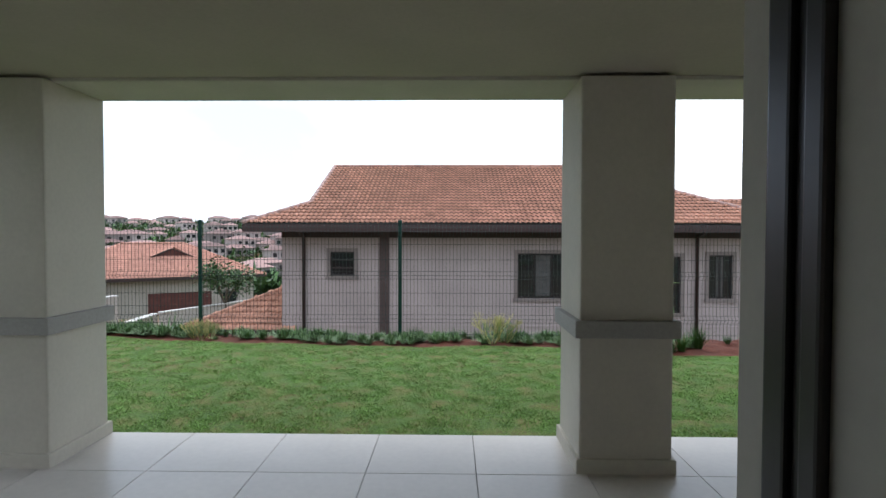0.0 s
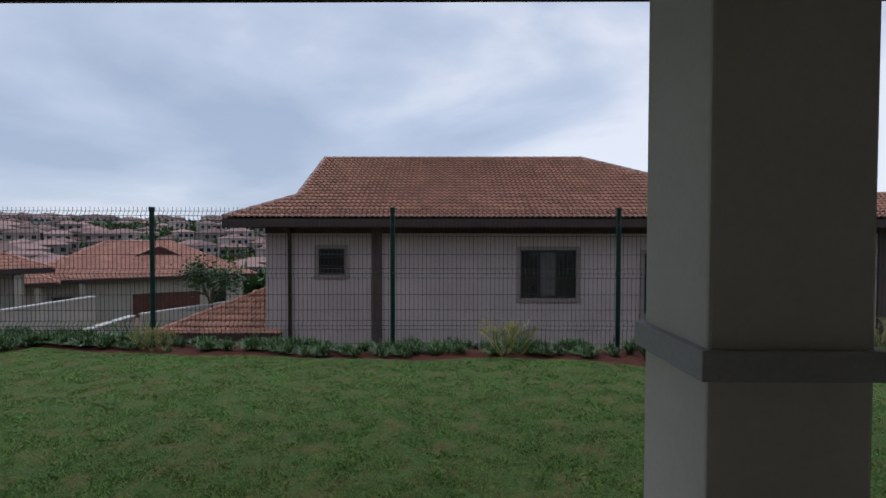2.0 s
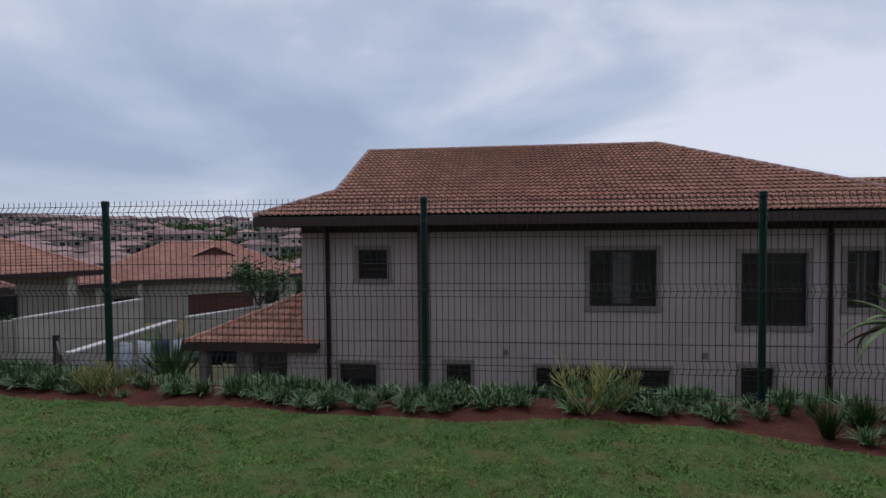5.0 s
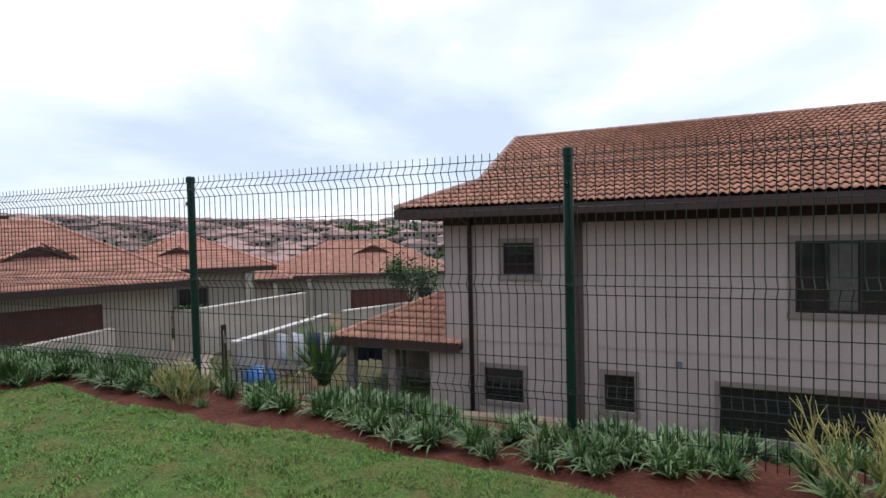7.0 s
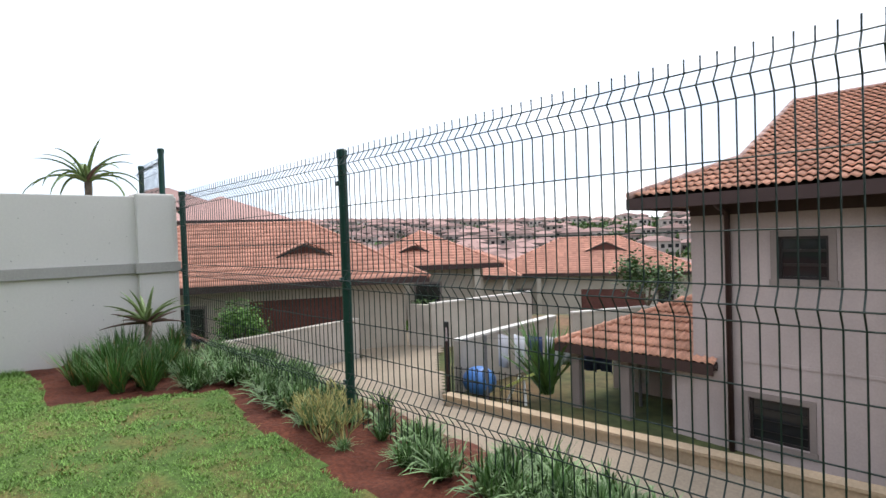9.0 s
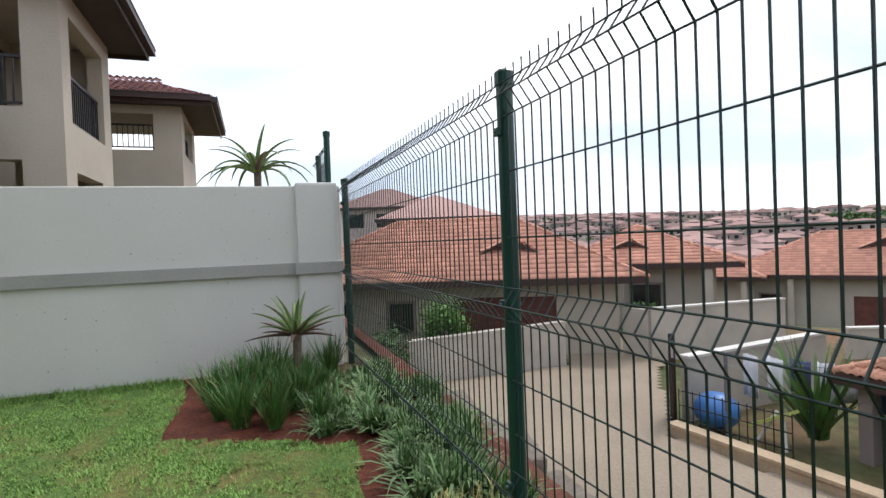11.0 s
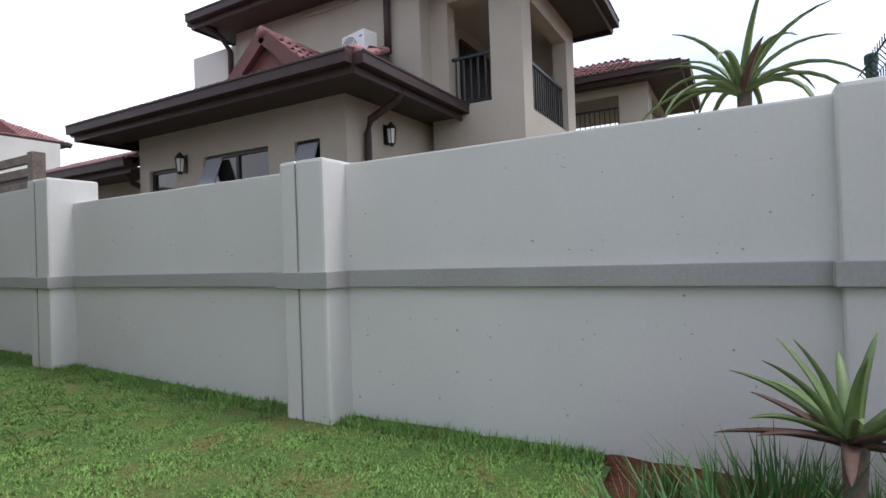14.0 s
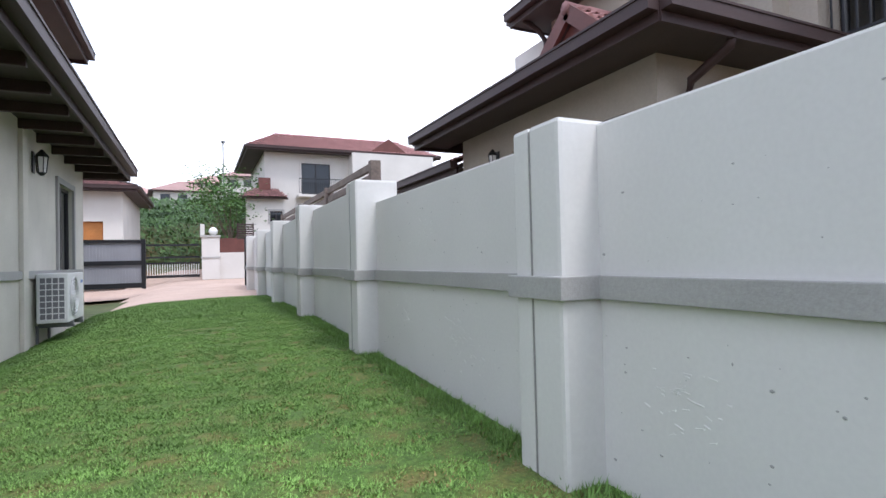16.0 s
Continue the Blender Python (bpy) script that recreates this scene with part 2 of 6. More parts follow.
def tube(bm, pts, radii, seg=8, cap=True):
    """A round tube through points, with a radius at each."""
    rings = []
    pts = [Vector(p) for p in pts]
    for i, p in enumerate(pts):
        d = (pts[min(i + 1, len(pts) - 1)] - pts[max(i - 1, 0)]).normalized()
        s = d.cross(Vector((0.31, 0.17, 0.93)))
        if s.length < 0.05:
            s = d.cross(Vector((1, 0, 0)))
        s.normalize()
        u = d.cross(s)
        r = radii[i] if hasattr(radii, "__len__") else radii
        rings.append([bm.verts.new(p + r * (math.cos(2 * math.pi * k / seg) * s + math.sin(2 * math.pi * k / seg) * u)) for k in range(seg)])
    for a, b in zip(rings, rings[1:]):
        for k in range(seg):
            bm.faces.new((a[k], a[(k + 1) % seg], b[(k + 1) % seg], b[k]))
    if cap:
        bm.faces.new(rings[0][::-1])
        bm.faces.new(rings[-1])
    return bm


def ball(bm, c, r, sx=1, sy=1, sz=1, u=12, v=8):
    bmesh.ops.create_uvsphere(bm, u_segments=u, v_segments=v, radius=r, matrix=Matrix.Translation(c) @ Matrix.Diagonal((sx, sy, sz, 1)))
    return bm


def wall_cells(axis, at, thick, u0, u1, z0, z1, holes=()):
    """A wall with openings: solid round the holes (u0, u1, z0, z1). axis 'x': it stands at x = at and runs along y."""
    us = sorted({u0, u1, *[h[0] for h in holes], *[h[1] for h in holes]})
    zs = sorted({z0, z1, *[h[2] for h in holes], *[h[3] for h in holes]})
    solid = {(i, j) for i in range(len(us) - 1) for j in range(len(zs) - 1)
             if not any(h[0] < (us[i] + us[i + 1]) / 2 < h[1] and h[2] < (zs[j] + zs[j + 1]) / 2 < h[3] for h in holes)}
    bm, seen = bmesh.new(), {}

    def v(i, j, k):
        if (i, j, k) not in seen:
            seen[i, j, k] = bm.verts.new((us[i], at + thick * k, zs[j]) if axis == "y" else (at + thick * k, us[i], zs[j]))
        return seen[i, j, k]
    for i, j in solid:
        for k in (0, 1):
            bm.faces.new((v(i, j, k), v(i + 1, j, k), v(i + 1, j + 1, k), v(i, j + 1, k)))
        for (di, dj), (a, b) in (((-1, 0), ((i, j), (i, j + 1))), ((1, 0), ((i + 1, j), (i + 1, j + 1))), ((0, -1), ((i, j), (i + 1, j))), ((0, 1), ((i, j + 1), (i + 1, j + 1)))):
            if (i + di, j + dj) not in solid:
                bm.faces.new((v(*a, 0), v(*b, 0), v(*b, 1), v(*a, 1)))
    bmesh.ops.recalc_face_normals(bm, faces=bm.faces)
    return bm


def smooth01(t):
    t = min(1.0, max(0.0, t))
    return t * t * (3 - 2 * t)


def height(x, y):
    """The lie of the land."""
    lawn = 0.03 + 0.12 * smooth01((-x - 1) / 5) + 0.17 * smooth01((5.0 - y) / 7) * smooth01((-x - 2.6) / 1.5)
    if y < 7.3:
        if y < -16:
            r = -16 - y
            lawn += 0.12 * smooth01(r / 4) + 3.6 * smooth01((r - 9.5) / 7) + 7.0 * smooth01((r - 20) / 60) + 6 * smooth01((r - 90) / 200)
        return lawn
    r = math.hypot(x, y - 7)
    low = lawn - 3.12 * smooth01((y - 7.45) / 3.1)
    far = -2.0 * smooth01((r - 26) / 16) - 9.0 * smooth01((r - 45) / 60) + 24.0 * smooth01((r - 110) / 260) + 4.0 * math.sin(x * 0.013 + 1.0) * smooth01((r - 140) / 150)
    return low + far


def roof_slope(polygon, course=0.27, width=0.15, wave=0.036, lip=0.064, samples=5):
    """Rows of curved tiles over one slope. polygon: corners, the eave first from left to right as seen from outside. Yields (verts, faces) of each tile."""
    p = [Vector(q) for q in polygon]
    u = (p[1] - p[0]).normalized()
    nrm = u.cross(p[2] - p[1]).normalized()
    v = nrm.cross(u)
    flat = [((q - p[0]).dot(u), (q - p[0]).dot(v)) for q in p]
    top = max(f[1] for f in flat)
    rows = int(top / course) + 1
    for i in range(rows):
        va, vb = i * course, min((i + 1) * course + 0.05, top)
        vm = min(i * course + course * 0.5, top - 0.01)
        cuts = []
        for (ua, wa), (ub, wb) in zip(flat, flat[1:] + flat[:1]):
            if (wa - vm) * (wb - vm) < 0:
                cuts.append(ua + (ub - ua) * (vm - wa) / (wb - wa))
        if len(cuts) < 2:
            continue
        lo, hi = min(cuts), max(cuts)
        k = math.floor(lo / width)
        while k * width < hi - 0.02:
            a, b = max(lo, k * width), min(hi, (k + 1) * width)
            k += 1
            if b - a < 0.03:
                continue
            verts, faces = [], []
            for s in range(samples):
                q = a + (b - a) * s / (samples - 1)
                ph = (q / width) % 1.0 if s < samples - 1 else ((b / width) % 1.0 or 1.0)
                w = wave * math.sin(math.pi * min(ph / 0.62, 1.0)) if ph < 0.62 else -wave * 0.35 * math.sin(math.pi * (ph - 0.62) / 0.38)
                base = p[0] + u * q
                verts += [base + v * va + nrm * (w + lip - 0.012), base + v * va + nrm * (w + lip + 0.012), base + v * vb + nrm * (w + 0.006)]
            for s in range(samples - 1):
                o = s * 3
                faces += [(o, o + 3, o + 4, o + 1), (o + 1, o + 4, o + 5, o + 2)]
            yield [tuple(c) for c in verts], faces


def tiled(polygon, mat, parent, singles=0, **how):
    """One slope: the first tiles as parts of their own, the rest joined; under them a thin deck."""
    allv, allf = [], []
    made = []
    for i, (vs, fs) in enumerate(roof_slope(polygon, **how)):
        if i < singles:
            made.append(part("roof_tile", mesh_of("roof_tile", vs, fs, mat, True), mat, parent))
        else:
            o = len(allv)
            allv += vs
            allf += [tuple(o + j for j in f) for f in fs]
    if allf:
        ob = part("roof_tiles", mesh_of("roof_tiles", allv, allf, mat, True), mat, parent)
        tagged(ob, kind="stuff")
    p = [Vector(q) for q in polygon]
    n = (p[1] - p[0]).cross(p[2] - p[1]).normalized()
    vs = [tuple(q - n * 0.03) for q in p] + [tuple(q - n * 0.11) for q in p]
    k = len(p)
    fs = [tuple(range(k)), tuple(range(2 * k - 1, k - 1, -1))] + [(i, k + i, k + (i + 1) % k, (i + 1) % k) for i in range(k)]
    part("roof_deck", mesh_of("roof_deck", vs, fs, SOFFIT), SOFFIT, parent)


def ridge_caps(a, b, mat, parent, r=0.08, step=0.34):
    """Half-round ridge tiles from a to b, joined."""
    a, b = Vector(a), Vector(b)
    n = max(1, int((b - a).length / step))
    bm = bmesh.new()
    for i in range(n):
        p, q = a.lerp(b, i / n), a.lerp(b, (i + 1.12) / n)
        tube(bm, [p, q], [r, r * 0.86], 8)
    return part("ridge_tiles", bm, mat, parent, smooth=True)


def gutter(a, b, parent, w=0.12, h=0.13):
    """A box gutter with a lip on a fascia board."""
    bm = bmesh.new()
    beam(bm, a, b, 0.03, 0.22)
    part("fascia_board", bm, FASCIA, parent)
    bm = bmesh.new()
    d = (Vector(b) - Vector(a)).normalized()
    out = d.cross(Vector((0, 0, 1)))
    o = out * 0.075 + Vector((0, 0, 0.05))
    beam(bm, Vector(a) + o, Vector(b) + o, w, h)
    o2 = out * (0.075 + w / 2) + Vector((0, 0, 0.05 + h / 2))
    beam(bm, Vector(a) + o2, Vector(b) + o2, 0.025, 0.025)
    return part("gutter", bm, FASCIA, parent)


def window_unit(parent, axis, at, u0, u1, z0, z1, out, mull=1, trans=0, surround=0.1, smat=None, curtain=False, bars=False, name="window"):
    """A framed window in an opening; axis 'y' lies in a wall along x. out: +1 or -1, the way it faces."""
    def b4(bm, ua, ub, da, db, za, zb):
        lo, hi = sorted((at + out * da, at + out * db))
        return box(bm, ua, ub, lo, hi, za, zb) if axis == "y" else box(bm, lo, hi, ua, ub, za, zb)
    if surround:
        bm = bmesh.new()
        s = surround
        b4(bm, u0 - s, u1 + s, 0.0, 0.035, z1, z1 + s)
        b4(bm, u0 - s * 1.2, u1 + s * 1.2, 0.0, 0.05, z0 - s, z0)
        b4(bm, u0 - s, u0, 0.0, 0.035, z0, z1)
        b4(bm, u1, u1 + s, 0.0, 0.035, z0, z1)
        part("window_surround", bm, smat or TAUPE, parent)
    f = 0.05
    bm = bmesh.new()
    b4(bm, u0, u1, -0.11, -0.05, z1 - f, z1)
    b4(bm, u0, u1, -0.11, -0.05, z0, z0 + f)
    b4(bm, u0, u0 + f, -0.11, -0.05, z0 + f, z1 - f)
    b4(bm, u1 - f, u1, -0.11, -0.05, z0 + f, z1 - f)
    for i in range(mull):
        c = u0 + (u1 - u0) * (i + 1) / (mull + 1)
        b4(bm, c - 0.03, c + 0.03, -0.108, -0.052, z0 + f, z1 - f)
    for i in range(trans):
        c = z0 + (z1 - z0) * (i + 1) / (trans + 1)
        b4(bm, u0 + f, u1 - f, -0.106, -0.054, c - 0.025, c + 0.025)
    if bars:
        k = int((z1 - z0) / 0.16)
        for i in range(1, k):
            c = z0 + (z1 - z0) * i / k
            b4(bm, u0 + f, u1 - f, -0.045, -0.035, c - 0.007, c + 0.007)
    part("window_frame", bm, FRAME, parent)
    for i in range(mull + 1):
        a = u0 + (u1 - u0) * i / (mull + 1)
        b = u0 + (u1 - u0) * (i + 1) / (mull + 1)
        bm = bmesh.new()
        b4(bm, a + 0.02, b - 0.02, -0.088, -0.078, z0 + 0.03, z1 - 0.03)
        part("pane", bm, GLASS, parent)
    if curtain:
        bm = bmesh.new()
        b4(bm, u0 + (u1 - u0) * 0.36, u1 - (u1 - u0) * 0.36, -0.077, -0.074, z0 + 0.06, z1 - 0.06)
        part("curtain", bm, CURTAIN, parent)


def wall_lamp(at, face, name="wall_lamp"):
    """A black lantern on a bracket. face: turn about z, facing +x at 0."""
    t = thing(name, "black metal wall lantern with frosted glass", "lamp", "outdoor wall lanterns", at, face)
    part("back_plate", boxes((0, 0.02, -0.05, 0.05, -0.14, 0.14), bevel=0.008), BLACK, t)
    bm = bmesh.new()
    tube(bm, [(0.02, 0, 0.06), (0.06, 0, 0.12), (0.10, 0, 0.15)], 0.012, 6)
    part("bracket", bm, BLACK, t)
    bm = bmesh.new()
    tube(bm, [(0.10, 0, -0.13), (0.10, 0, 0.07)], [0.045, 0.065], 6)
    part("glass", bm, LAMPG, t)
    bm = bmesh.new()
    tube(bm, [(0.10, 0, 0.07), (0.10, 0, 0.10), (0.10, 0, 0.17)], [0.085, 0.07, 0.012], 6)
    part("cap", bm, BLACK, t)
    bm = bmesh.new()
    tube(bm, [(0.10, 0, -0.17), (0.10, 0, -0.13)], [0.02, 0.055], 6)
    for k in range(6):
        a = math.pi * k / 3
        beam(bm, (0.10 + 0.05 * math.cos(a), 0.05 * math.sin(a), -0.13), (0.10 + 0.07 * math.cos(a), 0.07 * math.sin(a), 0.075), 0.01, 0.01, (math.cos(a), math.sin(a), 0))
    part("cage", bm, BLACK, t)
    return t


def downpipe(parent, pts, r=0.045):
    bm = bmesh.new()
    tube(bm, pts, r, 8)
    return part("downpipe", bm, FASCIA, parent, smooth=True)


def railing(parent, a, b, z0, z1, step=0.11, group=None):
    """A flat-bar balustrade from a to b (x, y)."""
    a, b = Vector((*a, 0)), Vector((*b, 0))
    n = max(2, int((b - a).length / step))
    bm = bmesh.new()
    zt, zb = Vector((0, 0, z1)), Vector((0, 0, z0 + 0.08))
    beam(bm, a + zt, b + zt, 0.05, 0.04)
    part("top_rail", bm, BLACK, parent)
    bm = bmesh.new()
    beam(bm, a + zb, b + zb, 0.03, 0.03)
    part("bottom_rail", bm, BLACK, parent)
    me = done("baluster", boxes((-0.009, 0.009, -0.009, 0.009, z0 + 0.095, z1 - 0.02)), BLACK)
    for i in range(n + 1):
        o = part("baluster", me, BLACK, parent)
        o.location = a.lerp(b, i / n)


def outdoor_unit(name, at, turn, w=0.85, d=0.32, h=0.62):
    """A split air-conditioner's outdoor unit; its fan faces -y before the turn."""
    t = thing(name, "white outdoor air conditioner unit with round fan grille", "air conditioner", "", at, turn)
    part("case", boxes((-w / 2, w / 2, -d / 2, d / 2, 0.04, h), bevel=0.015), WHITE, t)
    bm = bmesh.new()
    c = Vector((-w * 0.14, -d / 2 - 0.008, h * 0.53))
    r0 = h * 0.38
    for k in range(6):
        rr = r0 * (k + 1) / 6
        ring = [c + Vector((rr * math.cos(q * math.pi / 12), 0, rr * math.sin(q * math.pi / 12))) for q in range(25)]
        tube(bm, ring, 0.006, 4, False)
    for q in range(8):
        a = q * math.pi / 4
        beam(bm, c, c + Vector((r0 * math.cos(a), 0, r0 * math.sin(a))), 0.008, 0.008, (0, 1, 0))
    part("fan_grille", bm, WHITE, t)
    bm = bmesh.new()
    bmesh.ops.create_cone(bm, segments=24, cap_ends=True, radius1=r0, radius2=r0, depth=0.006, matrix=Matrix.Translation(c + Vector((0, 0.004, 0))) @ Matrix.Rotation(math.pi / 2, 4, "X"))
    part("fan_recess", bm, GREYP, t, "dark grey fan opening")
    bm = bmesh.new()
    s = -w / 2 - 0.012
    for i in range(8):
        z = 0.08 + (h - 0.14) * i / 7
        box(bm, s, s + 0.008, -d / 2 + 0.03, d / 2 - 0.03, z, z + 0.012)
    for i in range(5):
        y = -d / 2 + 0.03 + (d - 0.07) * i / 4
        box(bm, s, s + 0.01, y, y + 0.01, 0.08, h - 0.05)
    part("side_grille", bm, WHITE, t)
    part("side_coil", boxes((s + 0.008, s + 0.011, -d / 2 + 0.03, d / 2 - 0.03, 0.08, h - 0.05)), GREYP, t, "dark coil behind the side grille")
    part("badge", boxes((w * 0.30, w * 0.42, -d / 2 - 0.004, -d / 2 - 0.001, h * 0.78, h * 0.84)), BLUE, t)
    for sx in (-0.3, 0.3):
        part("foot", boxes((sx * w - 0.04, sx * w + 0.04, -d / 2 - 0.02, d / 2 + 0.02, 0, 0.045)), GREYP, t)
    return t


# ---- ground ----
def sheet(name, xs, ys, mat, label, lift=0.0, keep=None, kind="structure", rough=0.0):
    """A sheet that follows the land."""
    idx, verts, faces = {}, [], []
    for i, x in enumerate(xs):
        for j, y in enumerate(ys):
            idx[i, j] = len(verts)
            verts.append((x, y, height(x, y) + lift + rough * noise.noise((x * 5, y * 5, 0))))
    for i in range(len(xs) - 1):
        for j in range(len(ys) - 1):
            if keep is None or keep((xs[i] + xs[i + 1]) / 2, (ys[j] + ys[j + 1]) / 2):
                faces.append((idx[i, j], idx[i + 1, j], idx[i + 1, j + 1], idx[i, j + 1]))
    return tagged(part(name, mesh_of(name, verts, faces, mat, True), mat), label, kind=kind)


def spread(lo, hi, step):
    return [lo + (hi - lo) * i / round((hi - lo) / step) for i in range(round((hi - lo) / step) + 1)]


far_x = [-900, -600, -420, -300, -220, -160, -120, -90, -70, -55, -45] + spread(-38, 24, 0.9) + [30, 40, 60, 90, 140, 220, 350, 600, 900]
far_y = [-900, -500, -300, -200, -140, -100, -80, -65] + spread(-55, 6.4, 1.2) + spread(6.7, 12, 0.25) + spread(13, 50, 1.3) + [56, 64, 75, 90, 110, 135, 165, 200, 240, 290, 350, 450, 600, 900]
sheet("ground", far_x, far_y, FARG, "rough green and bare earth falling away to the valley", -0.09)


def bed_edge(x):
    """y at which the lawn ends and the planted bed begins."""
    if x < -4.7:
        return 6.85 - 0.85 * smooth01((-4.7 - x) / 0.5) + 0.05 * math.sin(x * 3)
    if x > 1.2:
        return 6.9 - 0.45 * smooth01((x - 1.2) / 1.2)
    return 6.92 + 0.04 * math.sin(x * 2.3) + 0.03 * math.sin(x * 5.1)


def on_lawn(x, y):
    if y > bed_edge(x):
        return False
    if y > 3.2:
        return -6.52 < x < 10
    return -6.52 < x < -3.02 and y > -7.0 - 0.2 * (-x - 3.4)


sheet("lawn", spread(-6.54, 10, 0.06), spread(-7.3, 7.04, 0.06), LAWN, "closely mown green lawn with worn patches", 0.0, on_lawn, rough=0.012)
sheet("planting_bed", spread(-6.54, 10, 0.06), spread(5.7, 7.75, 0.06), SOIL, "bare red soil of the planting bed along the fence", -0.012, lambda x, y: y > bed_edge(x) - 0.12, rough=0.03)


sheet("bank_soil", spread(-14, -2.4, 0.12), spread(7.6, 9.4, 0.12), SOIL, "bare red soil on the bank beyond the fence", -0.03, lambda x, y: y < 8.9 + 0.35 * noise.noise((x * 0.8, 0, 2)) + 0.15 * noise.noise((x * 3, y * 3, 5)), rough=0.04)


def blades(name, mat, count, region, hmin, hmax, wide, label, seed, accept=None, lean=0.9):
    """Grass blades, each one bent triangle pair, over the lawn."""
    rng = np.random.default_rng(seed)
    x = rng.uniform(region[0], region[1], count)
    y = rng.uniform(region[2], region[3], count)
    ok = np.array([on_lawn(a, b) and (accept is None or accept(a, b)) for a, b in zip(x, y)])
    x, y = x[ok], y[ok]
    k = len(x)
    z = np.array([height(a, b) for a, b in zip(x, y)])
    a = rng.uniform(0, 2 * np.pi, k)
    tuft = np.array([0.97 + 0.5 * noise.noise((p * 11, q * 11, 4.0)) for p, q in zip(x, y)])
    h = rng.uniform(hmin, hmax, k) * np.clip(tuft, 0.35, 1.7)
    w = wide * rng.uniform(0.7, 1.3, k)
    tip = h[:, None] * np.stack([np.cos(a + 1.2) * lean * rng.uniform(0.2, 1, k), np.sin(a + 1.2) * lean * rng.uniform(0.2, 1, k), np.ones(k)], 1)
    base = np.stack([x, y, z - 0.004], 1)
    side = np.stack([np.cos(a) * w, np.sin(a) * w, np.zeros(k)], 1)
    co = np.concatenate([base - side, base + side, base + tip], 1).reshape(-1, 3)
    me = bpy.data.meshes.new(name)
    me.vertices.add(3 * k)
    me.vertices.foreach_set("co", co.ravel())
    me.loops.add(3 * k)
    me.loops.foreach_set("vertex_index", np.arange(3 * k))
    me.polygons.add(k)
    me.polygons.foreach_set("loop_start", np.arange(k) * 3)
    me.polygons.foreach_set("loop_total", np.full(k, 3))
    me.materials.append(mat)
    me.update()
    me.validate()
    return tagged(part(name, me, mat), label, "grass", kind="stuff")


def worn(x, y):
    return noise.noise((x * 1.1, y * 1.1, 3.3)) + 0.8 * noise.noise((x * 6.5, y * 6.5, 7.0)) > 0.30


def not_worn(x, y):
    return noise.noise((x * 1.1, y * 1.1, 3.3)) + 0.8 * noise.noise((x * 6.5, y * 6.5, 7.0)) < 0.60 and noise.noise((x * 17, y * 17, 1.0)) + 0.5 * noise.noise((x * 41, y * 41, 2.0)) < 0.42


# ---- own house: veranda, room behind, side wall ----
FZ = 0.26
structure("floor", boxes((-3.0, 6.0, -4.2, 3.225, -0.22, FZ - 0.008)), GROUT, "grey grout bed and slab under the veranda tiles")
structure("ceiling", boxes((-3.0, 6.0, 0.77, 2.80, 2.325, 2.45)), CEIL, "plain veranda ceiling in a darker colour than the wall plaster")
structure("veranda_beam", boxes((-3.0, 6.0, 2.80, 3.22, 2.305, 2.85), bevel=0.01), PLASTER, "plastered beam over the veranda columns")
structure("wall_north", wall_cells("y", 0.36, 0.26, -3.05, 6.0, -0.05, 2.85, [(-1.9, 0.335, FZ, 2.2)]), PLASTER, "plastered house wall with a wide sliding door opening")
structure("wall_west", wall_cells("x", -3.05, 0.25, -5.2, 0.36, -0.05, 2.95, [(-4.5, -3.45, 0.95, 2.4)]), PLASTER, "plastered side wall of the house with one tall window")
# unseen opening, added only to let sky light into the room
structure("wall_south", wall_cells("y", -5.45, 0.25, -3.05, 6.0, -0.05, 2.95, [(-1.6, 3.2, FZ, 2.3)]), PLASTER, "plastered far wall of the house with an opening added to light the room")
structure("wall_east", boxes((6.0, 6.25, -5.2, 3.22, -0.05, 2.95)), PLASTER, "plastered end wall of veranda and room")
# back side left open in line with it, to brighten the room
structure("wall_room", boxes((-2.6, -2.5, -4.2, 0.36, FZ, 2.6), (4.0, 4.1, -4.2, 0.36, FZ, 2.6), (-2.6, -1.8, -4.3, -4.2, FZ, 2.6), (3.4, 4.1, -4.3, -4.2, FZ, 2.6)), FLUSH, "pale painted walls of the dim room, left open at the unseen back")
structure("ceiling_room", boxes((-2.6, 4.1, -4.3, 0.36, 2.6, 2.7)), FLUSH, "white room ceiling")

# sliding door frame in the opening
door = thing("door_1", "charcoal aluminium sliding door frame pushed open", "door", at=(0, 0, 0), kind="structure")
part("jamb", boxes((0.322, 0.335, 0.468, 0.495, FZ, 2.2), (0.322, 0.335, 0.515, 0.552, FZ, 2.2), (0.329, 0.335, 0.495, 0.515, FZ, 2.2), bevel=0.004), FRAME, door)
part("jamb", boxes((-1.9, -1.85, 0.465, 0.55, FZ, 2.2), bevel=0.004), FRAME, door)
part("head", boxes((-1.85, 0.322, 0.465, 0.55, 2.14, 2.2), bevel=0.004), FRAME, door)
part("track", boxes((-1.85, 0.322, 0.465, 0.55, FZ, FZ + 0.018), bevel=0.003), FRAME, door)
part("leaf_stile", boxes((-1.84, -1.77, 0.48, 0.52, FZ + 0.02, 2.14), (-1.06, -0.99, 0.48, 0.52, FZ + 0.02, 2.14)), FRAME, door)
part("leaf_rail", boxes((-1.77, -1.06, 0.48, 0.52, FZ + 0.02, FZ + 0.1), (-1.77, -1.06, 0.48, 0.52, 2.06, 2.14)), FRAME, door)
part("pane", boxes((-1.77, -1.06, 0.496, 0.504, FZ + 0.1, 2.06)), GLASS, door)
part("latch", boxes((0.312, 0.321, 0.472, 0.49, 1.0, 1.2), bevel=0.003), BLACK, door)


